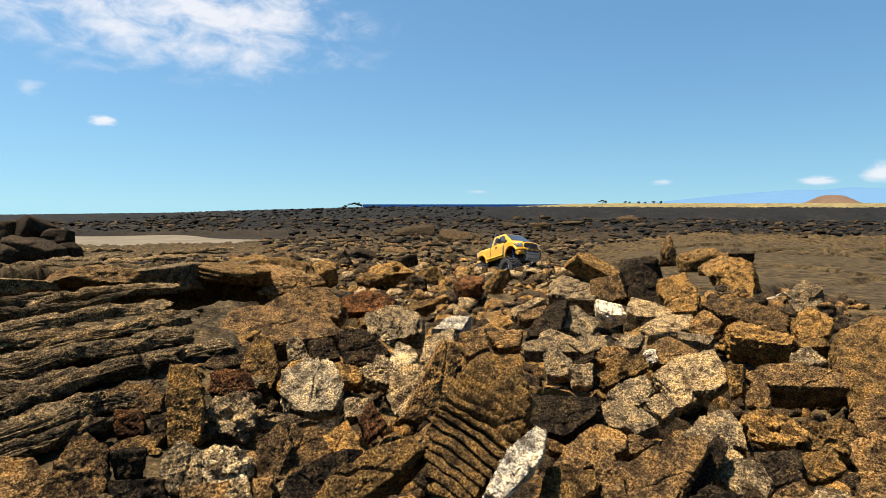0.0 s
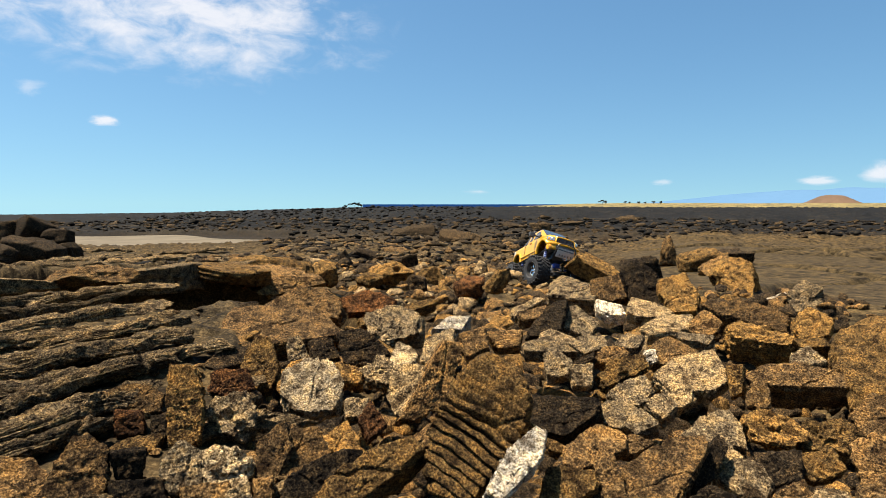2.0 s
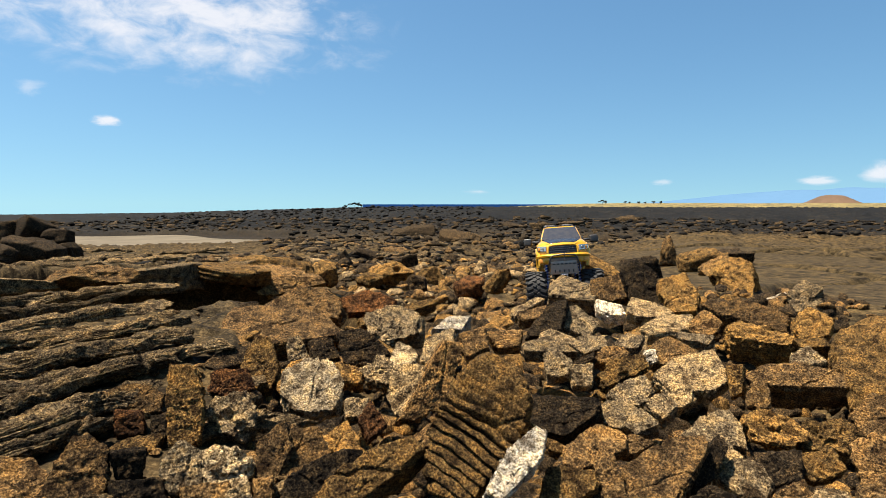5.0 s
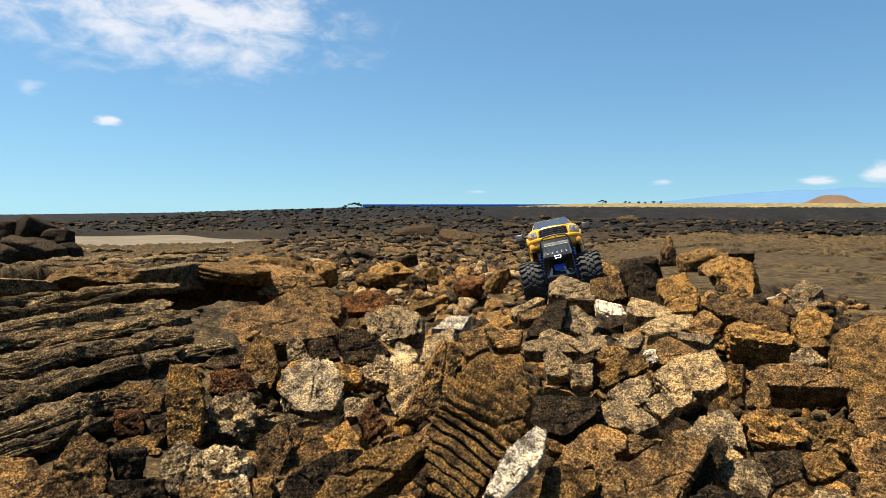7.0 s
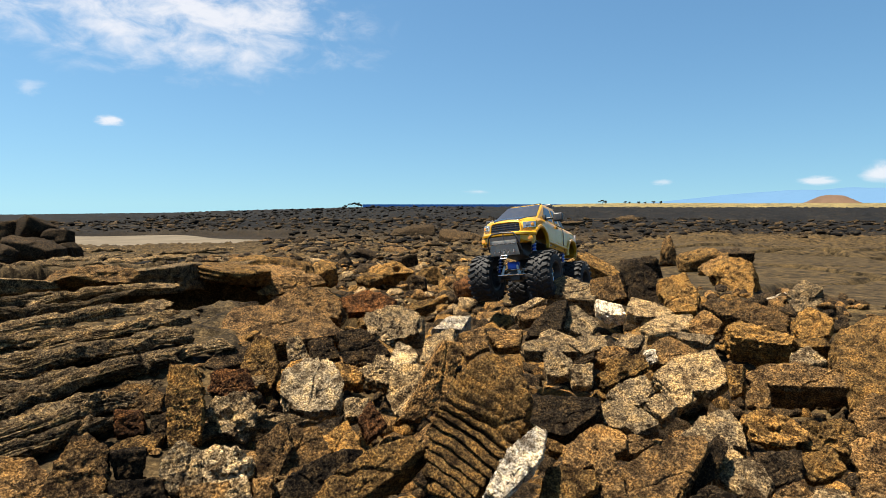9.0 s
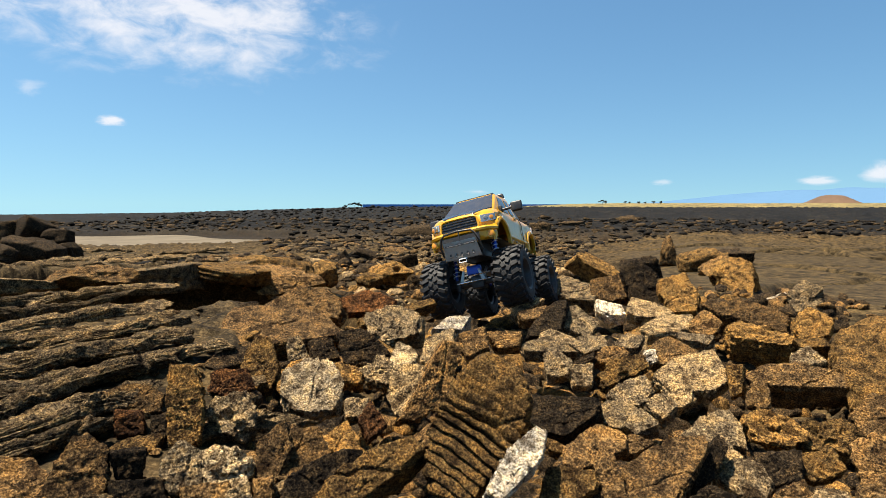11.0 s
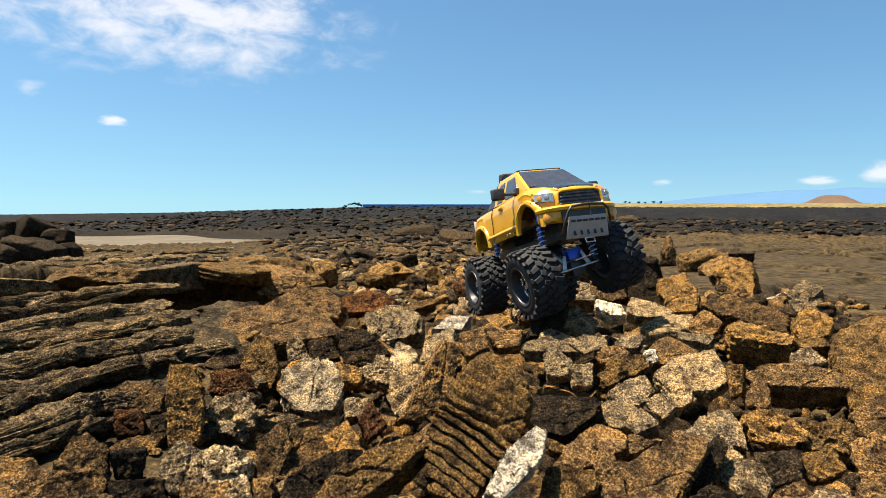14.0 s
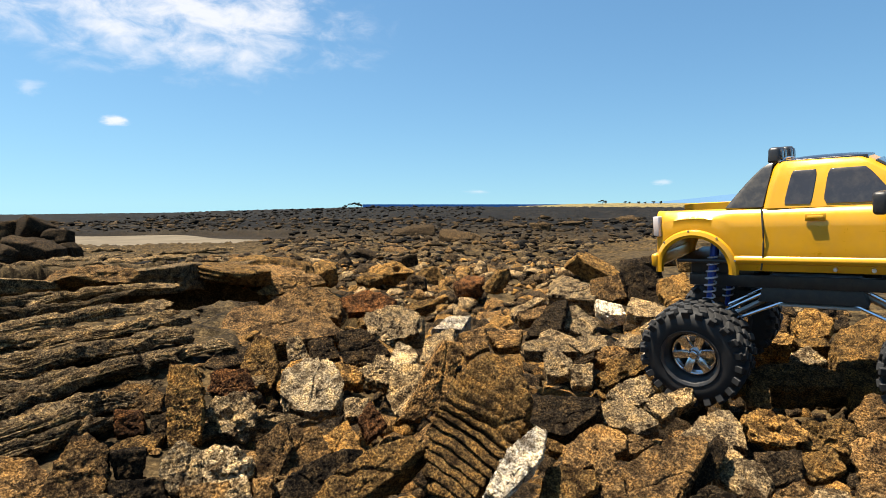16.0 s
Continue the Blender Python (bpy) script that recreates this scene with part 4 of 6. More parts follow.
def make_wheel():
    hub = new("wheel")
    hub.parent = truck
    R, W = R_TYRE, 0.040
    bm = bmesh.new()
    lathe(bm, [(0.043, W - 0.010), (0.046, W - 0.003), (0.056, W - 0.0005), (0.068, W - 0.002), (0.0745, W - 0.007), (0.0775, W - 0.016), (0.0785, 0.012), (0.0785, -0.012), (0.0775, -W + 0.016), (0.0745, -W + 0.007), (0.068, -W + 0.002), (0.056, -W + 0.0005), (0.046, -W + 0.003), (0.043, -W + 0.010)], 56)
    tyre = part("tyre", bm, M_RUBBER, hub, "huge knobbly black tyre, grey with dust")
    soft(tyre, 0)
    # staggered lugs across the tread and down the shoulder
    shapes = []
    for size, taper in (((0.0125, 0.024, 0.0085), 0.86), ((0.0115, 0.0075, 0.018), 0.9), ((0.0140, 0.0135, 0.0085), 0.86)):
        bm = bmesh.new()
        box(bm, size, Matrix(), taper)
        bmesh.ops.bevel(bm, geom=bm.edges[:], offset=0.0009, segments=1, affect="EDGES")
        me = bpy.data.meshes.new("lug")
        bm.to_mesh(me)
        bm.free()
        me.materials.append(M_RUBBER)
        shapes.append(me)
    n = 22
    for k in range(n):
        for s in (-1, 1):
            turn = Matrix.Rotation(radians((k + (0.5 if s > 0 else 0.0)) * 360 / n), 4, "Y")
            for me, m in ((shapes[0], turn @ pose(0, s * 0.0245, R - 0.0052, 0, 0, s * 20)),
                          (shapes[1], turn @ pose(0.001, s * (W - 0.0042), R - 0.0130, s * -22, 0, 0)),
                          (shapes[2], turn @ Matrix.Rotation(radians(8), 4, "Y") @ pose(0, s * 0.0070, R - 0.0052, 0, 0, s * -28))):
                lug = new("lug", me)
                lug.parent = hub
                lug.matrix_basis = m
    bm = bmesh.new()
    lathe(bm, [(0.044, W - 0.012), (0.0475, W - 0.004), (0.046, W - 0.001), (0.042, W - 0.003), (0.039, W - 0.012), (0.036, 0.010), (0.036, -0.030), (0.044, -W + 0.008)], 40)
    soft(part("rim_ring", bm, M_MATT, hub, "black deep-dish bead ring"), 0)
    bm = bmesh.new()
    lathe(bm, [(0.0001, 0.021), (0.006, 0.021), (0.0085, 0.018), (0.010, 0.014), (0.0105, 0.008), (0.0001, 0.008)], 20)
    for k in range(6):
        turn = Matrix.Rotation(radians(k * 60), 4, "Y")
        box(bm, (0.0115, 0.006, 0.026), turn @ pose(0, 0.013, 0.0215, -8, 0, 0), 1.25)
    lathe(bm, [(0.030, 0.008), (0.031, 0.017), (0.0345, 0.018), (0.0365, 0.012), (0.0365, 0.006)], 36)
    soft(part("rim", bm, M_CHROME, hub, "bright six-spoke metal rim"), 0.001)
    return hub


wheel_fr = make_wheel()
wheel_fl = copy_thing(wheel_fr, Matrix())
wheel_rr = copy_thing(wheel_fr, Matrix())
wheel_rl = copy_thing(wheel_fr, Matrix())
for w in (wheel_fr, wheel_fl, wheel_rr, wheel_rl):
    w.parent = truck


# ---- broken lava ----
def cube_sphere(n):
    """Directions over a cube's six sides, welded along the edges; and its quads."""
    k = np.linspace(-1, 1, n + 1)
    k = np.tan(k * math.pi / 4)
    a, b = np.meshgrid(k, k, indexing="ij")
    one = np.ones_like(a)
    pts, quads, base = [], [], 0
    for x, y, z in ((one, a, b), (-one, b, a), (b, one, a), (a, -one, b), (a, b, one), (b, a, -one)):
        pts.append(np.stack([x, y, z], 2).reshape(-1, 3))
        i, j = np.meshgrid(np.arange(n), np.arange(n), indexing="ij")
        o = base + i * (n + 1) + j
        quads.append(np.stack([o, o + n + 1, o + n + 2, o + 1], 2).reshape(-1, 4))
        base += (n + 1) ** 2
    pts, quads = np.concatenate(pts), np.concatenate(quads)
    key = np.round(pts * 1e5).astype(np.int64)
    _, first, back = np.unique(key, axis=0, return_index=True, return_inverse=True)
    pts = pts[first]
    return pts / np.linalg.norm(pts, axis=1)[:, None], back.ravel()[quads]


SPHERES = {}


def stone_shape(sx, sy, sz, kind, seed, n):
    """A lump bounded by broken planes, with chips, pits and a coarse skin."""
    if n not in SPHERES:
        SPHERES[n] = cube_sphere(n)
    u, quads = SPHERES[n]
    rng = np.random.default_rng(seed)
    size = np.array((sx, sy, sz)) / 2
    r = np.full(len(u), 9.0)
    planes = []
    jit = 0.14 if kind == "slab" else 0.22
    for ax in range(3):
        for s in (-1, 1):
            nrm = rng.normal(0, jit, 3)
            nrm[ax] = s
            planes.append((nrm / np.linalg.norm(nrm), rng.uniform(0.90, 1.06)))
    extra = {"slab": 8, "block": 9, "round": 20, "spike": 8, "holed": 14, "fold": 9}[kind]
    for _ in range(extra):
        nrm = rng.normal(0, 1, 3)
        if kind == "fold":
            nrm[0] *= 0.12
        if kind == "slab":
            nrm[2] *= 0.25
        nrm /= np.linalg.norm(nrm)
        planes.append((nrm, rng.uniform(0.98, 1.22) if kind in ("round", "holed") else rng.uniform(0.92, 1.35)))
    for nrm, off in planes:
        dot = u @ nrm
        r = np.where(dot > 1e-3, np.minimum(r, off / np.maximum(dot, 1e-3)), r)
    p = u * r[:, None]
    if kind in ("round", "holed"):
        p = p * 0.8 + u * 0.21
    if kind == "spike":
        f = np.interp(p[:, 2], (-1, 1), (1.05, 0.45))
        p[:, :2] *= f[:, None]
    p = p / np.max(np.abs(p), axis=0) * size
    small = min(sx, sy, sz)
    big = (sx * sy * sz) ** (1 / 3)
    off = rng.uniform(-50, 50, 3)
    w = p + off
    lift = 0.025 * big * fbm(w / big * 2.2, 3, seed) + 0.024 * big * fbm(w / big * 6.0, 4, seed + 5, 0.6, True)
    cut = vnoise(w / big * 3.0, seed + 7)
    lift = lift - 0.05 * big * smooth(0.25, 0.33, cut)
    lift = lift + 0.0065 * fbm(w * 45.0, 4, seed + 9, 0.7, True) + 0.0030 * vnoise(w * 210.0, seed + 3)
    if kind == "slab":
        lift = lift * 0.6 + 0.010 * big * np.sin((p[:, 2] / sz + 0.25 * vnoise(w / big * 2, seed)) * 26) * (np.abs(p[:, 2]) < 0.42 * sz)
    if kind == "fold":
        bend = 0.35 * sz * vnoise(np.stack([w[:, 0] * 9, 0 * w[:, 0] + off[1], 0 * w[:, 0]], 1), seed) + 0.15 * sz * vnoise(np.stack([w[:, 0] * 30, 0 * w[:, 0] + off[2], 0 * w[:, 0]], 1), seed)
        p[:, 2] += bend
        p[:, 1] += 1.5 * bend
        run = p[:, 1] / (0.22 * sy) + 0.6 * vnoise(w * 20, seed)
        lift = lift * 0.9 - 0.20 * sz * np.exp(-(((np.mod(run, 1.0) - 0.5) / 0.16) ** 2)) - 0.16 * sz * np.exp(-(((np.mod(2.7 * run + 0.4 * vnoise(w * 40, seed + 4), 1.0) - 0.5) / 0.2) ** 2))
    if kind == "holed":
        for _ in range(5):
            c = rng.normal(0, 1, 3)
            c[1] = -abs(c[1]) - 0.6
            c = c / np.linalg.norm(c) * size * 0.95
            hr = big * rng.uniform(0.12, 0.26)
            lift = lift - hr * 0.9 * (1 - smooth(hr * 0.55, hr, np.linalg.norm(p - c, axis=1)))
    p = p + u * lift[:, None]
    return p, quads


STONE_WORDS = {"brown_lava": "brown", "grey_lava": "grey-brown", "ochre_lava": "ochre-yellow", "rusty_lava": "rust-brown", "dark_lava": "dark", "pale_lava_crust": "bleached white", "cream_lava": "pale cream", "flow_lava": "olive-brown"}
KIND_WORDS = {"slab": "broken flat lava slab in the rubble heap", "block": "angular lava block in the rubble heap", "round": "rough rounded lava boulder in the rubble heap", "spike": "pointed lava shard standing in the rubble", "holed": "lava rock with gas hollows in the rubble", "fold": "long wrinkled fold of cooled lava crust"}
NAME_WORDS = {"slab": "lava_slab", "block": "lava_block", "round": "lava_boulder", "spike": "lava_shard", "holed": "hollow_lava_rock", "fold": "lava_fold"}


def stone(x, y, z, sx, sy, sz, rx, ry, rz, kind, material, seed):
    far = math.hypot(x, y)
    n = int(np.clip(34 * max(sx, sz) / far / 0.12, 12, 34 if kind == "fold" else 48))
    p, quads = stone_shape(sx, sy, sz, kind, seed, n)
    ob = mesh_object(NAME_WORDS[kind], p, quads, material)
    ob.matrix_world = pose(x, y, z, rx, ry, rz)
    word = STONE_WORDS[material.name]
    tagged(ob, word + " " + KIND_WORDS[kind], "rock", group="folds of the lava flow" if kind == "fold" else "lava rubble")
    return ob


def rock_planes(corners, thick, rng):
    """Bounding planes of a broken plate: its rim, its face and its back, as unit normals and distances."""
    planes = [(np.array((0.0, 0.0, 1.0)), thick / 2), (np.array((0.0, 0.0, -1.0)), thick / 2)]
    for (ax, ay), (bx, by) in zip(corners, corners[1:] + corners[:1]):
        nx, ny = by - ay, ax - bx
        size = math.hypot(nx, ny)
        if size < 0.12 * thick:
            continue
        nx, ny = nx / size, ny / size
        tip = rng.uniform(-0.16, 0.10)
        nrm = np.array((nx, ny, tip)) / math.hypot(1, tip)
        planes.append((nrm, (nx * ax + ny * ay + tip * thick / 2) / math.hypot(1, tip)))
    return planes


def rock(x, y, z, rx, rz, kind, material, thick, seed, corners):
    """A stone broken along flat faces: the corners bound its face, whose middle lies at x, y, z; the body goes back from there."""
    rng = np.random.default_rng(seed + 1000)
    far = math.hypot(x, y)
    cx, cy = np.array(corners).T
    wide, high = np.ptp(cx), np.ptp(cy)
    n = int(np.clip(340 * max(wide, high) / far, 16, 46)) if kind != "ropy" else 100
    if n not in SPHERES:
        SPHERES[n] = cube_sphere(n)
    u, quads = SPHERES[n]
    size = np.array((wide / 2, high / 2, thick / 2))
    grow = 1.02 if kind == "slab" else 1.06
    corners = tuple((grow * a, grow * b) for a, b in corners)
    way = u * size
    way /= np.linalg.norm(way, axis=1)[:, None]
    r = np.full(len(u), 9.0)
    planes = rock_planes(list(corners), thick, rng)
    # broken corners
    for _ in range(5):
        nrm = rng.normal(0, 1, 3)
        nrm[2] = abs(nrm[2]) * 0.6
        nrm /= np.linalg.norm(nrm)
        span = max(abs(nrm[0] * a + nrm[1] * b) + abs(nrm[2]) * thick / 2 for a, b in corners if nrm[0] * a + nrm[1] * b >= 0)
        planes.append((nrm, span * rng.uniform(0.84, 1.0)))
    for nrm, off in planes:
        dot = way @ nrm
        r = np.where(dot > 1e-3, np.minimum(r, off / np.maximum(dot, 1e-3)), r)
    p = way * r[:, None]
    if kind in ("bulge", "ropy", "bar"):
        soft_r = 1 / np.sqrt(((way / (size * 1.04)) ** 2).sum(1))
        mixed = {"bulge": 0.55, "ropy": 0.30, "bar": 0.25}[kind]
        p = way * (r * (1 - mixed) + np.minimum(soft_r, 1.15 * r) * mixed)[:, None]
    big = (wide * high * thick) ** (1 / 3)
    w = p + rng.uniform(-50, 50, 3)
    rough = {"slab": 0.6, "chunk": 1.0, "holed": 1.5, "ropy": 0.5, "bulge": 0.7, "bar": 1.1}[kind]
    # stepped breaks, dents, and a clinkery skin
    step = vnoise(w / big * 2.6, seed + 7)
    lift = -0.045 * big * rough * smooth(0.18, 0.24, step) - 0.03 * big * rough * smooth(-0.20, -0.26, step)
    lift = lift + 0.050 * big * rough * fbm(w / big * 5.0, 4, seed + 5, 0.6, True)
    lift = lift + rough * (0.0036 * fbm(w * 70.0, 3, seed + 9, 0.65, True) + 0.0016 * vnoise(w * 230.0, seed + 3)) * max(1.0, far ** 0.5)
    lift = lift * np.where(p[:, 2] > 0.40 * thick, 0.75, 1.0)
    side = np.abs(p[:, 2]) < 0.42 * thick
    lift = lift + side * 0.012 * big * np.sin((p[:, 2] / thick + 0.2 * vnoise(w / big * 2, seed)) * 24)
    # a crack or two across the face
    for k in range(2 if kind in ("slab", "bulge") else 1):
        a = rng.uniform(0, math.pi)
        line = p[:, 0] * math.cos(a) + p[:, 1] * math.sin(a) + 0.12 * big * vnoise(w / big * 3, seed + 20 + k) - rng.uniform(-0.2, 0.2) * wide
        lift = lift - 0.05 * big * np.exp(-((line / (0.018 * big + 0.0006)) ** 2))
    if kind == "ropy":
        across = p[:, 0] * 0.50 + p[:, 1] * 0.86
        run = across / 0.0118 + 0.9 * vnoise(w * 12, seed) + 0.35 * vnoise(w * 45, seed)
        groove = np.exp(-(((np.mod(run, 1.0) - 0.5) / 0.15) ** 2)) * np.clip(0.7 + 0.9 * vnoise(w * 26, seed + 2), 0.1, 1.5)
        lift = lift - 0.0160 * groove * smooth(0.068, 0.050, across + 0.006 * vnoise(w * 25, seed + 8))
    if kind == "holed":
        for _ in range(7):
            c = np.array((rng.uniform(-0.8, 0.8), rng.uniform(-0.8, 0.8), rng.uniform(0.3, 1.0))) * size
            hr = big * rng.uniform(0.10, 0.28)
            lift = lift - hr * 0.8 * (1 - smooth(hr * 0.6, hr, np.linalg.norm(p - c, axis=1)))
    p = p + way * lift[:, None] - np.array((0, 0, thick / 2))
    ob = mesh_object(ROCK_NAMES[kind], p, quads, material, kind in ("ropy", "bulge"))
    ob.matrix_world = pose(x, y, z, rx, 0, rz)
    return tagged(ob, STONE_WORDS[material.name] + " " + ROCK_WORDS[kind], "rock", group="lava rubble")


ROCK_NAMES = {"slab": "lava_slab", "chunk": "lava_block", "holed": "hollow_lava_rock", "ropy": "ropy_lava_boulder", "bulge": "lava_crust", "bar": "lava_block"}
ROCK_WORDS = {"slab": "flat broken lava slab in the rubble heap", "chunk": "angular lava block in the rubble heap", "holed": "lava rock with gas hollows in the rubble", "ropy": "large lava boulder with ropy ridges", "bulge": "swollen sheet of cracked lava crust", "bar": "long thick lava slab lying in the rubble"}


rock(-0.384, 0.596, 1.322, 55, 31, "chunk", M_BROWN, 0.031, 1, ((-0.031, -0.022), (0.024, -0.036), (0.030, -0.015), (0.031, 0.015), (0.019, 0.034), (0.001, 0.036), (-0.022, -0.003)))
rock(-0.440, 0.589, 1.316, 40, 46, "chunk", M_BROWN, 0.028, 2, ((-0.028, -0.017), (0.011, -0.033), (0.028, -0.002), (0.016, 0.021), (-0.021, 0.033)))
rock(-0.329, 0.736, 1.345, 65, 15, "chunk", M_OCHRE, 0.026, 3, ((-0.020, 0.014), (-0.015, -0.043), (0.019, -0.048), (0.020, 0.011), (0.012, 0.042), (-0.017, 0.048)))
rock(-0.371, 0.701, 1.309, 28, 30, "slab", M_OCHRE, 0.025, 4, ((-0.031, 0.003), (-0.026, -0.010), (0.016, -0.013), (0.031, 0.009), (-0.001, 0.013)))
rock(-0.345, 0.630, 1.312, 75, 28, "chunk", M_DARK, 0.024, 5, ((-0.017, 0.017), (-0.012, -0.011), (0.012, -0.017), (0.017, 0.014)))
rock(-0.286, 0.629, 1.314, 60, 16, "chunk", M_GREY, 0.024, 6, ((-0.021, 0.000), (-0.011, -0.025), (0.021, -0.022), (0.016, 0.014), (-0.001, 0.025), (-0.014, 0.016)))
rock(-0.239, 0.641, 1.306, 50, 26, "holed", M_CREAM, 0.025, 7, ((-0.025, -0.010), (-0.004, -0.026), (0.017, -0.017), (0.025, 0.008), (-0.004, 0.026), (-0.023, 0.025)))
rock(-0.285, 0.778, 1.317, 50, 19, "holed", M_GREY, 0.037, 8, ((-0.031, 0.006), (-0.017, -0.019), (0.015, -0.031), (0.031, -0.008), (0.016, 0.031), (-0.023, 0.024)))
rock(-0.326, 0.904, 1.324, 60, 21, "chunk", M_RUST, 0.029, 9, ((-0.032, -0.008), (-0.011, -0.021), (0.032, -0.015), (0.020, 0.017), (-0.028, 0.021)))
rock(-0.383, 1.030, 1.327, 35, 21, "slab", M_DARK, 0.030, 10, ((-0.040, -0.008), (-0.014, -0.024), (0.030, -0.009), (0.040, 0.024), (-0.009, 0.019)))
rock(-0.309, 0.986, 1.332, 60, 2, "chunk", M_OCHRE, 0.030, 11, ((-0.031, -0.007), (-0.004, -0.046), (0.019, -0.048), (0.031, -0.008), (0.010, 0.041), (-0.013, 0.048)))
rock(-0.210, 0.936, 1.310, 40, 22, "chunk", M_CREAM, 0.046, 12, ((-0.046, -0.006), (-0.031, -0.039), (-0.001, -0.048), (0.037, -0.042), (0.046, 0.010), (0.031, 0.043), (-0.006, 0.048), (-0.040, 0.027)))
rock(-0.257, 0.983, 1.310, 45, -5, "chunk", M_OCHRE, 0.030, 13, ((-0.022, 0.000), (-0.014, -0.026), (0.000, -0.035), (0.022, 0.035), (-0.001, 0.028)))
rock(-0.201, 0.680, 1.310, 55, 6, "chunk", M_BROWN, 0.025, 14, ((-0.019, 0.004), (-0.016, -0.028), (0.005, -0.034), (0.019, 0.003), (0.009, 0.034)))
rock(-0.173, 0.697, 1.305, 45, 29, "chunk", M_BROWN, 0.033, 15, ((-0.033, -0.026), (-0.014, -0.034), (0.033, -0.012), (0.026, 0.024), (-0.015, 0.034)))
# the shadowed mass low in the heap, put in as a dark-coloured block
rock(-0.130, 0.635, 1.299, 60, 33, "chunk", M_DARK, 0.027, 16, ((-0.048, -0.016), (-0.025, -0.022), (0.015, -0.007), (0.048, 0.016), (0.021, 0.022), (-0.034, 0.011)))
rock(-0.192, 0.613, 1.293, 60, 17, "chunk", M_BROWN, 0.023, 17, ((-0.008, 0.013), (-0.007, -0.011), (0.007, -0.013), (0.008, 0.013)))
rock(-0.400, 0.738, 1.322, 60, 29, "chunk", M_RUST, 0.026, 18, ((-0.015, 0.017), (-0.014, -0.014), (0.015, -0.017), (0.014, 0.011)))
rock(-0.429, 0.808, 1.330, 45, 29, "chunk", M_BROWN, 0.027, 19, ((-0.035, 0.019), (-0.032, -0.004), (-0.014, -0.021), (0.029, -0.024), (0.035, 0.007), (0.002, 0.024)))
rock(-0.359, 0.735, 1.318, 55, 25, "chunk", M_DARK, 0.026, 20, ((-0.010, 0.014), (-0.009, -0.010), (0.010, -0.014), (0.010, 0.014)))
rock(-0.249, 0.598, 1.295, 50, 21, "chunk", M_BROWN, 0.023, 21, ((-0.023, 0.013), (-0.017, -0.006), (0.019, -0.013), (0.023, 0.011)))
rock(-0.216, 0.606, 1.292, 50, 21, "chunk", M_GREY, 0.023, 22, ((-0.013, -0.009), (0.013, -0.012), (0.010, 0.012), (-0.012, 0.006)))
rock(-0.319, 0.599, 1.297, 60, 30, "chunk", M_DARK, 0.023, 23, ((-0.023, -0.007), (0.023, -0.017), (0.022, 0.009), (-0.022, 0.017)))
rock(-0.084, 0.630, 1.309, 42, 0, "bar", M_OCHRE, 0.061, 24, ((-0.061, -0.035), (-0.048, -0.044), (-0.013, -0.038), (0.026, -0.007), (0.061, 0.027), (0.059, 0.044), (0.024, 0.036), (-0.030, -0.001)))
rock(-0.139, 0.758, 1.292, 35, 25, "slab", M_OCHRE, 0.026, 25, ((-0.028, 0.001), (-0.002, -0.022), (0.028, -0.026), (0.020, 0.026)))
rock(-0.157, 0.779, 1.294, 35, 13, "slab", M_DARK, 0.026, 26, ((-0.025, -0.024), (-0.007, -0.022), (0.017, 0.009), (0.025, 0.024), (-0.013, 0.012)))
rock(-0.097, 0.799, 1.302, 55, 17, "chunk", M_RUST, 0.027, 27, ((-0.017, 0.001), (-0.009, -0.027), (0.017, -0.007), (-0.001, 0.027)))
rock(-0.131, 0.887, 1.290, 45, 8, "chunk", M_GREY, 0.028, 28, ((-0.017, 0.014), (-0.015, -0.014), (0.003, -0.015), (0.017, 0.015)))
rock(-0.077, 1.137, 1.305, 35, -5, "chunk", M_CREAM, 0.032, 29, ((-0.024, -0.015), (-0.022, -0.033), (0.023, -0.028), (0.024, 0.012), (-0.014, 0.033)))
rock(-0.056, 0.894, 1.313, 55, -15, "chunk", M_GREY, 0.032, 30, ((-0.032, 0.034), (-0.027, -0.012), (-0.008, -0.041), (0.017, -0.034), (0.032, 0.013), (0.020, 0.041)))
rock(-0.118, 1.051, 1.303, 50, -15, "holed", M_GREY, 0.034, 31, ((-0.032, -0.005), (-0.015, -0.021), (0.032, -0.028), (0.024, 0.008), (-0.005, 0.028)))
rock(-0.013, 0.902, 1.332, 65, 27, "chunk", M_BROWN, 0.057, 32, ((-0.060, -0.046), (-0.038, -0.057), (0.016, -0.030), (0.047, 0.019), (0.060, 0.050), (0.033, 0.057), (-0.019, 0.001)))
rock(-0.010, 1.188, 1.313, 35, -19, "chunk", M_GREY, 0.033, 33, ((-0.029, 0.020), (-0.023, -0.049), (0.005, -0.046), (0.029, 0.017), (0.017, 0.049)))
rock(-0.155, 1.233, 1.315, 40, -10, "slab", M_OCHRE, 0.033, 34, ((-0.065, 0.039), (0.001, -0.024), (0.055, -0.039), (0.065, -0.025), (-0.008, 0.016)))
rock(-0.171, 1.052, 1.297, 40, 8, "chunk", M_OCHRE, 0.031, 35, ((-0.024, 0.023), (-0.012, -0.018), (0.021, -0.023), (0.024, 0.006)))
rock(0.040, 0.657, 1.352, 52, -10, "ropy", M_OCHRE, 0.072, 36, ((-0.060, -0.040), (-0.055, -0.096), (-0.007, -0.092), (0.008, -0.071), (0.039, -0.024), (0.056, 0.005), (0.060, 0.035), (0.046, 0.076), (0.016, 0.096), (-0.005, 0.087), (-0.034, 0.044), (-0.060, -0.015)))
rock(0.081, 0.605, 1.329, 42, 6, "chunk", M_WHITE, 0.035, 37, ((-0.035, -0.025), (-0.027, -0.038), (-0.003, -0.019), (0.026, 0.008), (0.035, 0.032), (0.024, 0.038), (-0.007, 0.016)))
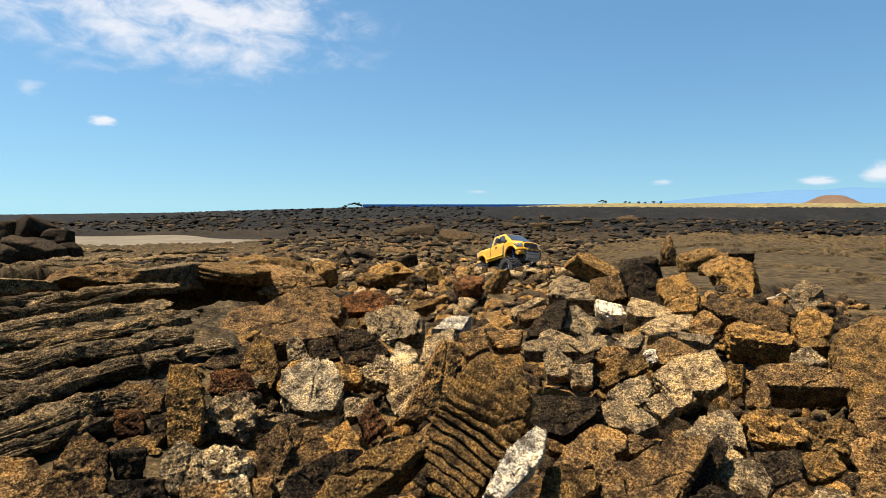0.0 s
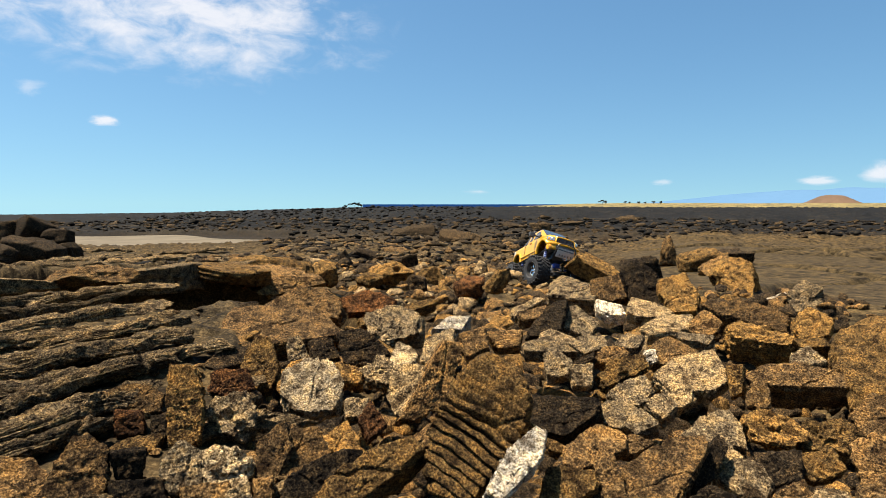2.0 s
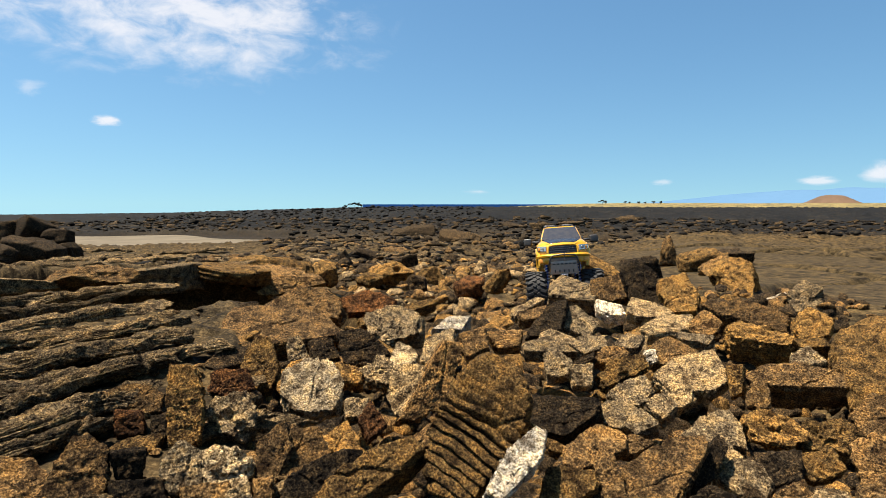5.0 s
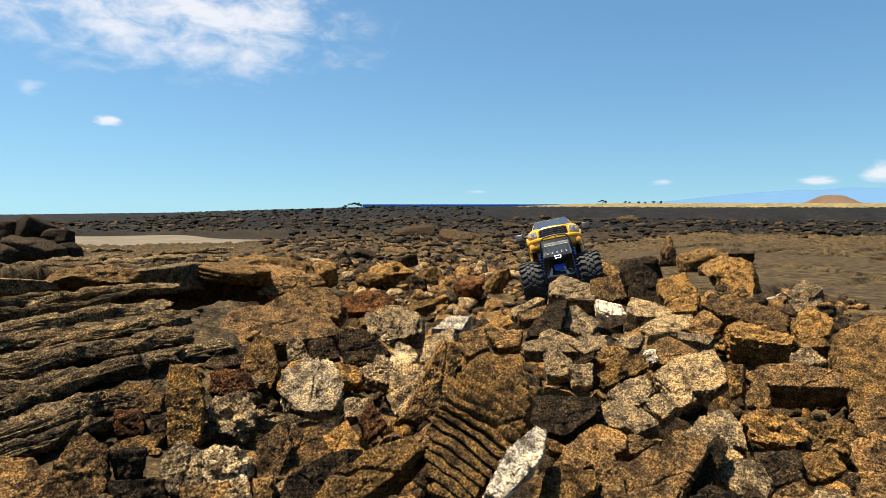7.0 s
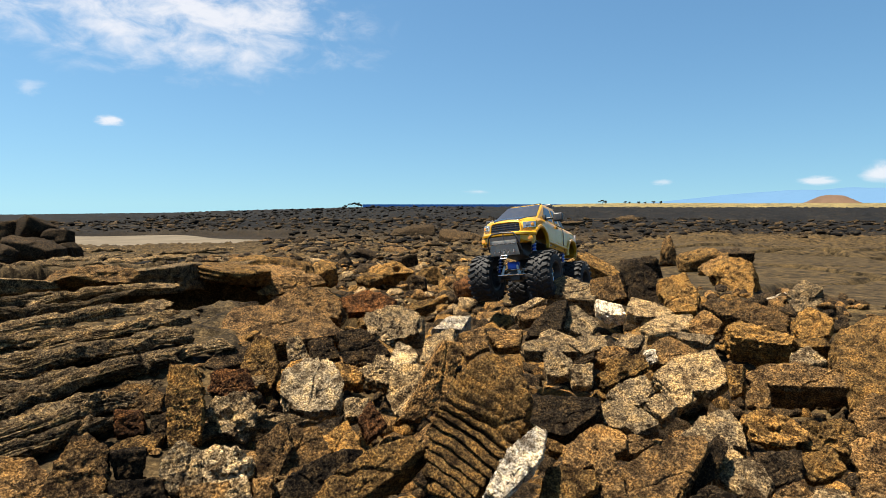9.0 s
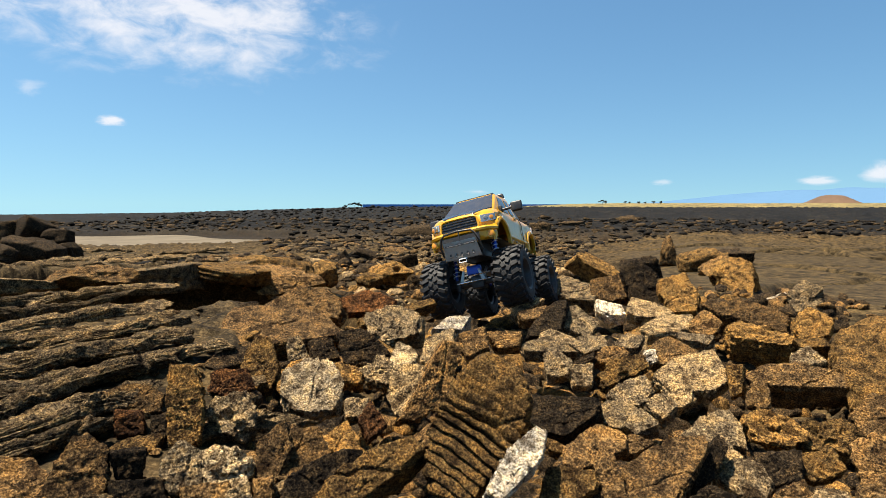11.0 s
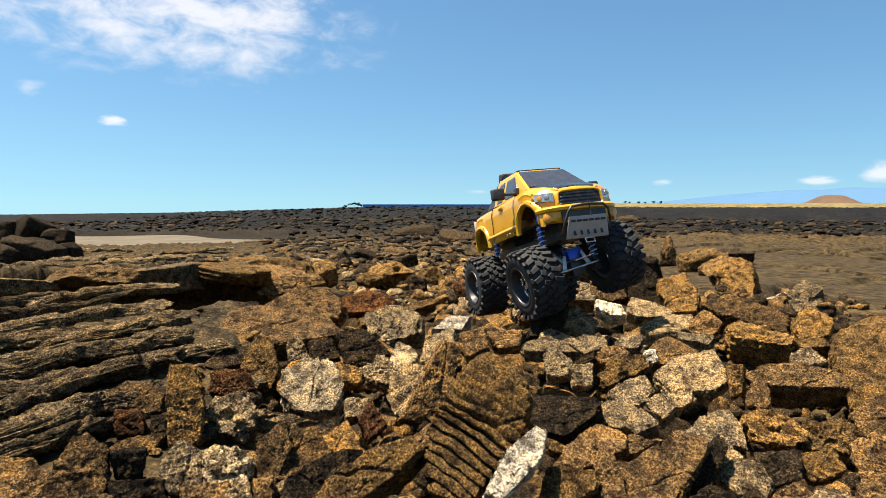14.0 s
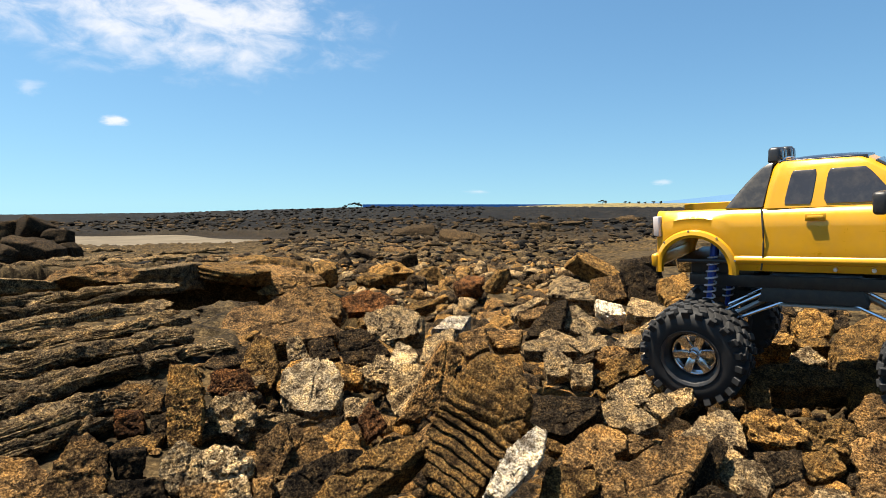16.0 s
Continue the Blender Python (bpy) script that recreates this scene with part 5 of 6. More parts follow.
rock(0.082, 0.687, 1.318, 45, -15, "chunk", M_OCHRE, 0.025, 38, ((-0.025, -0.008), (-0.021, -0.025), (0.000, -0.004), (0.025, 0.021), (0.011, 0.025), (-0.016, 0.015)))
rock(0.169, 0.827, 1.300, 45, -12, "chunk", M_DARK, 0.034, 39, ((-0.054, 0.024), (-0.047, -0.011), (-0.033, -0.026), (0.006, -0.028), (0.054, 0.011), (0.046, 0.028), (0.005, 0.027)))
rock(0.020, 1.421, 1.313, 30, -2, "slab", M_WHITE, 0.036, 40, ((-0.046, -0.024), (0.024, -0.026), (0.046, 0.026), (-0.012, 0.021)))
rock(0.064, 1.227, 1.314, 45, -3, "chunk", M_BROWN, 0.033, 41, ((-0.028, 0.014), (-0.010, -0.035), (0.028, -0.013), (0.023, 0.035)))
rock(0.132, 1.267, 1.307, 45, -5, "chunk", M_BROWN, 0.034, 42, ((-0.037, 0.018), (-0.014, -0.020), (0.031, -0.015), (0.037, 0.020)))
rock(-0.117, 1.346, 1.327, 40, -4, "holed", M_GREY, 0.049, 43, ((-0.064, 0.025), (-0.052, -0.024), (-0.012, -0.049), (0.056, -0.028), (0.064, 0.024), (0.002, 0.049)))
rock(-0.116, 1.497, 1.329, 30, 8, "slab", M_OCHRE, 0.037, 44, ((-0.107, -0.031), (-0.091, -0.053), (-0.006, -0.022), (0.107, 0.029), (0.103, 0.053), (-0.019, 0.004)))
rock(-0.347, 1.268, 1.343, 24, 14, "slab", M_BROWN, 0.046, 45, ((-0.122, 0.061), (-0.121, -0.039), (-0.077, -0.077), (0.023, -0.064), (0.122, -0.049), (0.112, 0.020), (-0.039, 0.077)))
rock(-0.373, 1.564, 1.337, 45, 5, "chunk", M_BROWN, 0.058, 46, ((-0.102, -0.009), (0.086, -0.048), (0.102, -0.009), (0.050, 0.048), (-0.027, 0.042)))
rock(-0.288, 1.164, 1.314, 60, 15, "chunk", M_GREY, 0.032, 47, ((-0.020, 0.017), (-0.016, -0.025), (0.020, -0.020), (0.002, 0.025)))
rock(-0.238, 1.170, 1.309, 55, 12, "chunk", M_DARK, 0.032, 48, ((-0.028, 0.022), (-0.016, -0.024), (0.028, -0.018), (0.013, 0.024)))
rock(-0.155, 1.154, 1.319, 65, 8, "chunk", M_DARK, 0.035, 49, ((-0.050, 0.028), (-0.036, -0.029), (-0.006, -0.035), (0.050, -0.015), (-0.005, 0.035)))
rock(-0.211, 1.666, 1.328, 50, 9, "chunk", M_RUST, 0.039, 50, ((-0.076, 0.005), (-0.052, -0.036), (0.059, -0.033), (0.076, 0.000), (-0.003, 0.036)))
rock(0.427, 1.954, 1.324, 30, -14, "slab", M_GREY, 0.059, 51, ((-0.075, -0.031), (-0.000, -0.056), (0.075, -0.065), (0.074, 0.014), (-0.032, 0.065), (-0.074, 0.016)))
rock(0.851, 3.528, 1.201, 45, -15, "chunk", M_OCHRE, 0.096, 52, ((-0.107, 0.028), (0.017, -0.096), (0.107, -0.092), (0.086, -0.000), (-0.056, 0.096)))
rock(0.463, 1.619, 1.316, 35, -17, "slab", M_WHITE, 0.038, 53, ((-0.040, 0.030), (-0.038, -0.008), (-0.009, -0.030), (0.040, -0.026), (0.027, 0.012)))
rock(0.558, 1.591, 1.323, 28, -11, "slab", M_GREY, 0.038, 54, ((-0.061, -0.025), (-0.031, -0.045), (0.043, -0.041), (0.061, -0.016), (0.000, 0.031), (-0.040, 0.045)))
rock(0.525, 1.369, 1.321, 24, -19, "slab", M_GREY, 0.035, 55, ((-0.058, -0.018), (-0.038, -0.047), (0.037, -0.024), (0.058, 0.047), (-0.020, 0.029)))
rock(0.603, 1.353, 1.329, 50, -25, "chunk", M_BROWN, 0.037, 56, ((-0.037, -0.030), (0.020, -0.031), (0.037, 0.003), (-0.001, 0.031), (-0.029, -0.006)))
rock(0.556, 1.285, 1.307, 28, -24, "slab", M_GREY, 0.034, 57, ((-0.040, 0.015), (-0.032, -0.010), (0.023, -0.015), (0.040, 0.012)))
rock(0.314, 1.371, 1.330, 45, 1, "chunk", M_GREY, 0.043, 58, ((-0.046, -0.016), (-0.020, -0.033), (0.027, -0.043), (0.046, -0.006), (-0.002, 0.043), (-0.025, 0.019)))
rock(0.239, 1.367, 1.337, 50, -28, "chunk", M_DARK, 0.035, 59, ((-0.039, -0.051), (0.036, -0.037), (0.039, 0.011), (0.037, 0.051), (-0.000, 0.032)))
rock(0.255, 1.294, 1.308, 32, -7, "slab", M_GREY, 0.034, 60, ((-0.041, 0.004), (-0.035, -0.008), (0.022, -0.025), (0.041, -0.007), (-0.015, 0.025)))
rock(0.227, 1.243, 1.305, 30, -11, "slab", M_GREY, 0.033, 61, ((-0.059, -0.002), (-0.050, -0.026), (0.015, -0.026), (0.059, -0.022), (-0.004, 0.026)))
rock(0.305, 1.226, 1.308, 30, -13, "slab", M_GREY, 0.033, 62, ((-0.038, -0.005), (-0.012, -0.033), (0.038, -0.004), (0.034, 0.017), (-0.007, 0.033)))
rock(0.211, 1.077, 1.306, 52, -20, "chunk", M_GREY, 0.031, 63, ((-0.026, 0.018), (-0.013, -0.027), (0.019, -0.018), (0.026, 0.007), (-0.009, 0.027)))
rock(0.246, 1.029, 1.299, 55, -13, "chunk", M_GREY, 0.030, 64, ((-0.019, 0.014), (-0.016, -0.021), (0.016, -0.017), (0.019, 0.021)))
rock(0.272, 1.138, 1.299, 40, -13, "slab", M_DARK, 0.032, 65, ((-0.022, -0.012), (-0.006, -0.018), (0.022, 0.002), (0.022, 0.018)))
rock(0.403, 1.259, 1.307, 28, -18, "slab", M_GREY, 0.034, 66, ((-0.031, -0.010), (-0.017, -0.023), (0.014, -0.025), (0.031, 0.017), (-0.006, 0.025)))
rock(0.334, 1.155, 1.303, 45, -16, "chunk", M_BROWN, 0.032, 67, ((-0.032, -0.013), (-0.008, -0.019), (0.032, 0.005), (0.019, 0.019), (-0.014, 0.017)))
rock(0.320, 1.033, 1.306, 48, -16, "holed", M_OCHRE, 0.032, 68, ((-0.039, -0.011), (-0.028, -0.032), (0.006, -0.016), (0.039, 0.009), (0.028, 0.032), (-0.013, 0.023)))
rock(0.461, 1.155, 1.311, 45, -12, "chunk", M_BROWN, 0.032, 69, ((-0.043, -0.031), (0.001, -0.028), (0.043, -0.004), (0.023, 0.014), (-0.015, 0.031), (-0.040, 0.008)))
rock(0.430, 1.020, 1.311, 32, -22, "slab", M_GREY, 0.038, 70, ((-0.063, -0.025), (-0.025, -0.054), (0.041, -0.039), (0.063, -0.013), (0.040, 0.054), (-0.018, 0.030)))
rock(0.382, 0.933, 1.293, 40, -22, "chunk", M_GREY, 0.029, 71, ((-0.019, 0.001), (-0.014, -0.015), (0.001, -0.021), (0.019, -0.004), (0.014, 0.021)))
rock(0.408, 1.147, 1.302, 50, -19, "chunk", M_WHITE, 0.032, 72, ((-0.012, 0.009), (-0.009, -0.015), (0.012, -0.009), (0.007, 0.015)))
rock(0.618, 1.803, 1.363, 65, -9, "chunk", M_DARK, 0.065, 73, ((-0.065, 0.036), (-0.041, -0.043), (0.011, -0.070), (0.065, -0.067), (0.043, 0.016), (-0.016, 0.070)))
rock(0.670, 1.669, 1.351, 50, -21, "chunk", M_OCHRE, 0.053, 74, ((-0.053, 0.036), (-0.043, -0.013), (-0.017, -0.063), (0.044, -0.055), (0.053, -0.003), (0.014, 0.063)))
rock(0.543, 1.914, 1.332, 45, -16, "chunk", M_BROWN, 0.056, 75, ((-0.057, 0.024), (-0.055, -0.037), (0.002, -0.056), (0.057, -0.031), (0.036, 0.056)))
rock(0.233, 1.614, 1.322, 30, -7, "slab", M_GREY, 0.038, 76, ((-0.047, -0.018), (-0.029, -0.041), (0.047, 0.027), (0.026, 0.041)))
rock(0.234, 1.523, 1.319, 30, -8, "slab", M_BROWN, 0.037, 77, ((-0.041, 0.000), (-0.026, -0.030), (0.041, -0.015), (0.034, 0.030)))
rock(0.307, 0.951, 1.298, 38, -19, "slab", M_GREY, 0.029, 78, ((-0.036, -0.014), (-0.017, -0.030), (0.013, -0.029), (0.032, -0.014), (0.036, 0.002), (0.022, 0.030), (-0.015, 0.013)))
rock(0.253, 0.849, 1.294, 38, -17, "slab", M_GREY, 0.028, 79, ((-0.030, -0.009), (-0.010, -0.022), (0.009, -0.023), (0.020, -0.007), (0.030, 0.013), (-0.012, 0.023)))
rock(0.333, 0.887, 1.294, 38, -16, "slab", M_GREY, 0.028, 80, ((-0.023, -0.003), (0.004, -0.024), (0.023, 0.002), (0.011, 0.024), (-0.007, 0.018)))
rock(0.282, 0.819, 1.293, 40, -18, "slab", M_GREY, 0.027, 81, ((-0.023, -0.008), (-0.008, -0.021), (0.023, 0.000), (-0.001, 0.021), (-0.013, 0.016)))
rock(0.189, 0.713, 1.300, 38, -18, "slab", M_BROWN, 0.027, 82, ((-0.038, -0.006), (-0.035, -0.026), (-0.017, -0.033), (0.038, 0.006), (0.031, 0.025), (-0.002, 0.033)))
rock(0.252, 0.749, 1.289, 40, -8, "chunk", M_BROWN, 0.026, 83, ((-0.022, -0.006), (-0.006, -0.014), (0.022, 0.003), (-0.004, 0.014)))
rock(0.239, 0.629, 1.310, 35, -24, "slab", M_BROWN, 0.035, 84, ((-0.044, -0.010), (-0.040, -0.030), (-0.019, -0.053), (0.018, -0.039), (0.044, 0.029), (0.043, 0.052), (0.022, 0.053), (-0.014, 0.023)))
rock(0.184, 0.626, 1.301, 45, -26, "chunk", M_BROWN, 0.024, 85, ((-0.021, 0.017), (-0.000, -0.030), (0.021, -0.024), (0.005, 0.011), (-0.006, 0.030)))
rock(0.135, 0.620, 1.294, 42, -10, "chunk", M_OCHRE, 0.024, 86, ((-0.030, -0.022), (0.003, -0.016), (0.030, 0.003), (0.029, 0.019), (-0.020, 0.022)))
rock(0.147, 0.748, 1.287, 45, -11, "chunk", M_OCHRE, 0.026, 87, ((-0.012, -0.003), (0.004, -0.010), (0.012, 0.000), (-0.011, 0.010)))
rock(0.376, 0.798, 1.296, 40, -33, "slab", M_GREY, 0.027, 88, ((-0.042, -0.028), (0.042, -0.025), (0.031, 0.009), (0.011, 0.028), (-0.014, 0.017)))
rock(0.301, 0.643, 1.307, 60, 1, "chunk", M_DARK, 0.024, 89, ((-0.024, -0.031), (-0.001, -0.011), (0.024, 0.022), (0.013, 0.031), (-0.023, -0.005)))
rock(0.328, 0.666, 1.298, 50, -27, "chunk", M_GREY, 0.024, 90, ((-0.016, -0.008), (-0.011, -0.020), (0.005, -0.023), (0.016, 0.012), (0.002, 0.023)))
rock(0.338, 0.644, 1.294, 45, -30, "chunk", M_GREY, 0.024, 91, ((-0.026, -0.010), (-0.003, -0.019), (0.023, -0.020), (0.026, 0.003), (0.013, 0.020), (-0.011, 0.018)))
rock(0.276, 0.597, 1.292, 55, -23, "chunk", M_DARK, 0.023, 92, ((-0.025, -0.007), (-0.022, -0.015), (0.020, -0.004), (0.025, 0.008), (0.005, 0.015)))
rock(0.696, 1.279, 1.321, 28, -23, "bar", M_OCHRE, 0.069, 93, ((-0.069, 0.011), (-0.054, -0.023), (0.052, -0.038), (0.069, -0.003), (-0.042, 0.038)))
rock(0.627, 1.035, 1.296, 30, -27, "bar", M_BROWN, 0.063, 94, ((-0.089, -0.013), (-0.069, -0.035), (0.079, -0.013), (0.089, 0.014), (-0.005, 0.035), (-0.037, 0.022)))
rock(0.453, 0.789, 1.296, 42, -31, "holed", M_OCHRE, 0.027, 95, ((-0.039, 0.004), (-0.020, -0.018), (0.020, -0.024), (0.039, -0.003), (0.019, 0.014), (-0.020, 0.024)))
rock(0.507, 0.768, 1.295, 48, -30, "holed", M_OCHRE, 0.026, 96, ((-0.037, -0.003), (-0.024, -0.024), (0.029, -0.020), (0.037, 0.006), (0.022, 0.024), (-0.012, 0.016)))
rock(0.442, 0.672, 1.296, 50, -33, "chunk", M_OCHRE, 0.025, 97, ((-0.022, -0.012), (-0.007, -0.021), (0.022, 0.000), (0.009, 0.021), (-0.020, 0.009)))
rock(0.385, 0.660, 1.298, 55, -29, "chunk", M_DARK, 0.024, 98, ((-0.023, 0.012), (-0.015, -0.022), (0.023, -0.009), (0.019, 0.022)))
rock(0.411, 0.606, 1.288, 35, -32, "chunk", M_GREY, 0.023, 99, ((-0.023, -0.014), (0.023, -0.000), (0.011, 0.014), (-0.011, 0.008)))
rock(0.498, 0.664, 1.308, 50, -36, "chunk", M_BROWN, 0.024, 100, ((-0.022, 0.009), (-0.008, -0.036), (0.022, -0.020), (0.021, 0.013), (0.005, 0.036)))
rock(0.483, 0.967, 1.307, 60, -36, "chunk", M_OCHRE, 0.030, 101, ((-0.014, 0.021), (0.000, -0.027), (0.014, -0.015), (0.009, 0.027)))
rock(0.504, 0.926, 1.302, 55, -29, "chunk", M_BROWN, 0.029, 102, ((-0.016, -0.002), (-0.015, -0.025), (0.016, -0.024), (0.009, 0.025)))
rock(0.691, 1.101, 1.310, 35, -31, "chunk", M_GREY, 0.031, 103, ((-0.027, 0.006), (-0.025, -0.028), (0.027, -0.004), (-0.002, 0.028)))
rock(0.768, 1.215, 1.312, 30, -32, "slab", M_OCHRE, 0.033, 104, ((-0.034, 0.005), (-0.017, -0.019), (0.034, -0.004), (0.022, 0.019)))
rock(0.807, 1.281, 1.338, 48, -32, "chunk", M_OCHRE, 0.037, 105, ((-0.037, 0.001), (-0.017, -0.043), (0.031, -0.022), (0.037, 0.017), (-0.009, 0.043)))
rock(1.010, 1.636, 1.343, 45, -41, "holed", M_GREY, 0.046, 106, ((-0.046, -0.001), (-0.016, -0.057), (0.046, -0.038), (0.030, 0.033), (-0.017, 0.057)))
rock(0.967, 1.719, 1.323, 35, -29, "slab", M_WHITE, 0.039, 107, ((-0.046, -0.025), (-0.006, -0.035), (0.046, 0.002), (0.029, 0.035)))
rock(0.715, 1.391, 1.339, 40, -23, "bar", M_BROWN, 0.080, 108, ((-0.099, 0.028), (-0.046, -0.005), (0.094, -0.050), (0.099, 0.007), (-0.008, 0.050)))
rock(1.002, 2.008, 1.339, 50, -28, "chunk", M_OCHRE, 0.059, 109, ((-0.049, -0.002), (-0.034, -0.060), (0.049, -0.064), (0.046, 0.042), (-0.019, 0.064)))
rock(1.639, 3.464, 1.234, 45, -27, "chunk", M_BROWN, 0.108, 110, ((-0.122, -0.009), (-0.057, -0.090), (0.102, -0.079), (0.122, 0.036), (0.001, 0.090)))
rock(0.763, 1.021, 1.344, 30, -48, "bulge", M_OCHRE, 0.082, 111, ((-0.082, 0.042), (-0.047, -0.047), (-0.004, -0.117), (0.082, -0.112), (0.046, 0.117), (-0.037, 0.111)))
rock(0.617, 0.814, 1.306, 48, -36, "chunk", M_BROWN, 0.036, 112, ((-0.037, -0.014), (-0.018, -0.036), (0.037, -0.017), (0.037, 0.036), (-0.008, 0.033)))
rock(0.371, 0.606, 1.293, 50, -30, "chunk", M_BROWN, 0.023, 113, ((-0.018, -0.007), (-0.012, -0.017), (0.018, -0.004), (0.007, 0.017)))
rock(0.461, 0.602, 1.294, 50, -36, "chunk", M_BROWN, 0.023, 114, ((-0.019, -0.001), (-0.016, -0.018), (0.019, -0.005), (0.005, 0.018)))
stone(0.805, 3.165, 1.250, 0.3656, 0.2004, 0.1301, 14, 22, -14, "block", M_OCHRE, 72)
stone(0.742, 2.203, 1.314, 0.1592, 0.1300, 0.1857, 0, -12, -19, "block", M_DARK, 74)
stone(1.776, 4.666, 1.225, 0.1612, 0.2124, 0.3034, 0, -4, -21, "spike", M_BROWN, 75)
stone(1.735, 3.974, 1.221, 0.3453, 0.2605, 0.1480, 8, -8, -24, "round", M_OCHRE, 79)
stone(2.151, 4.399, 1.205, 0.2880, 0.2592, 0.1487, 5, 10, -26, "block", M_DARK, 80)
stone(1.087, 2.196, 1.323, 0.1631, 0.1304, 0.1444, 8, -0, -26, "round", M_OCHRE, 81)
stone(-1.284, 3.997, 1.166, 0.4459, 0.2698, 0.1752, 14, 4, 18, "round", M_OCHRE, 108)
stone(-0.930, 3.611, 1.190, 0.2834, 0.1984, 0.1346, 14, 10, 14, "round", M_OCHRE, 109)
stone(-0.534, 2.683, 1.271, 0.1199, 0.1079, 0.1355, 8, -4, 11, "block", M_OCHRE, 110)
stone(-0.789, 4.707, 1.131, 0.1364, 0.1400, 0.2000, 0, -10, 10, "spike", M_DARK, 111)
stone(-0.821, 6.224, 1.040, 0.3338, 0.3004, 0.1669, 5, 5, 8, "block", M_DARK, 112)
stone(-0.282, 3.089, 1.237, 0.2711, 0.1815, 0.1179, 10, -6, 5, "holed", M_OCHRE, 113)
stone(-0.070, 3.320, 1.187, 0.1709, 0.1367, 0.1709, 4, 6, 1, "spike", M_OCHRE, 114)
stone(-0.269, 4.547, 1.129, 0.1562, 0.1406, 0.1823, 0, -0, 3, "block", M_DARK, 118)
stone(0.126, 6.310, 0.971, 0.3726, 0.2049, 0.0481, 14, 8, -1, "slab", M_OCHRE, 121)
stone(0.119, 2.704, 1.201, 0.1394, 0.1254, 0.1187, 6, -0, -3, "block", M_RUST, 122)
stone(0.241, 2.575, 1.260, 0.0888, 0.0967, 0.1381, 4, 30, -5, "block", M_OCHRE, 123)
stone(0.534, 4.064, 1.102, 0.1952, 0.1757, 0.1405, 6, 20, -7, "round", M_GREY, 124)
stone(-0.118, 2.812, 1.206, 0.1075, 0.0968, 0.1075, 0, -0, 2, "block", M_DARK, 128)
stone(-0.591, 7.411, 0.975, 0.3531, 0.3076, 0.1554, 5, 5, 5, "block", M_BROWN, 137)
stone(0.273, 4.342, 1.110, 0.2070, 0.1863, 0.0994, 5, -0, -4, "round", M_BROWN, 138)
stone(1.114, 6.642, 0.912, 0.3210, 0.1766, 0.0514, 8, -5, -10, "slab", M_BROWN, 139)
stone(-0.358, 2.915, 1.223, 0.1399, 0.1259, 0.0672, 5, -0, 7, "round", M_OCHRE, 140)
stone(-0.006, 5.852, 0.965, 0.1675, 0.1507, 0.1675, 0, -0, 0, "block", M_DARK, 141)
stone(0.376, 12.812, 0.826, 0.9224, 0.6408, 0.3641, 14, 3, -2, "round", M_DARK, 142)
stone(-0.945, 20.370, 0.619, 1.7379, 0.8836, 0.5021, 14, -5, 3, "round", M_DARK, 143)
stone(3.659, 31.894, 0.364, 1.2176, 0.9643, 0.4870, 5, -0, -7, "block", M_DARK, 144)
stone(4.438, 26.620, 0.494, 1.1249, 1.0124, 0.6136, 5, -0, -10, "block", M_DARK, 145)
stone(8.322, 38.490, 0.253, 1.8676, 1.0354, 0.5229, 5, -0, -12, "block", M_DARK, 146)
stone(14.774, 48.144, 0.281, 2.0997, 1.5118, 0.7635, 5, -0, -17, "block", M_DARK, 147)
stone(-0.771, 1.170, 1.364, 0.4419, 0.0611, 0.0241, 10, -6, 33, "fold", M_FLOW, 149)
stone(-0.650, 1.104, 1.358, 0.3067, 0.0513, 0.0202, 10, -9, 30, "fold", M_FLOW, 150)
stone(-0.744, 1.071, 1.350, 0.2996, 0.0522, 0.0206, 10, -4, 35, "fold", M_FLOW, 151)
stone(-0.578, 1.058, 1.346, 0.2425, 0.0527, 0.0208, 10, -5, 28, "fold", M_FLOW, 152)
stone(-0.639, 0.986, 1.344, 0.3154, 0.0514, 0.0203, 10, -4, 33, "fold", M_FLOW, 153)
stone(-0.502, 0.976, 1.339, 0.1370, 0.0440, 0.0174, 10, -8, 27, "fold", M_FLOW, 154)
stone(-0.642, 0.916, 1.342, 0.2360, 0.0530, 0.0209, 10, -6, 35, "fold", M_FLOW, 155)
stone(-0.526, 0.919, 1.334, 0.2135, 0.0464, 0.0183, 10, -3, 29, "fold", M_FLOW, 156)
stone(-0.563, 0.854, 1.336, 0.2654, 0.0486, 0.0192, 10, -5, 33, "fold", M_FLOW, 157)
stone(-0.459, 0.828, 1.330, 0.1094, 0.0416, 0.0164, 10, -6, 29, "fold", M_FLOW, 158)
stone(-0.564, 0.796, 1.334, 0.1876, 0.0463, 0.0183, 10, -7, 35, "fold", M_FLOW, 159)
stone(-0.480, 0.782, 1.328, 0.1503, 0.0403, 0.0159, 10, -5, 31, "fold", M_FLOW, 160)
stone(-0.503, 0.733, 1.330, 0.1798, 0.0423, 0.0167, 10, -9, 34, "fold", M_FLOW, 161)
stone(-0.501, 0.695, 1.327, 0.1402, 0.0439, 0.0173, 10, -11, 35, "fold", M_FLOW, 162)
stone(-0.452, 0.702, 1.322, 0.0887, 0.0368, 0.0145, 10, -14, 32, "fold", M_FLOW, 163)
stone(-0.472, 0.666, 1.320, 0.1181, 0.0389, 0.0154, 10, -10, 35, "fold", M_FLOW, 164)
stone(-0.914, 1.356, 1.358, 0.3750, 0.0534, 0.0211, 10, -4, 34, "fold", M_FLOW, 165)
stone(-1.080, 1.561, 1.349, 0.3624, 0.0585, 0.0231, 10, -3, 35, "fold", M_FLOW, 166)
stone(-0.929, 1.583, 1.360, 0.4031, 0.0533, 0.0210, 10, -7, 30, "fold", M_FLOW, 167)
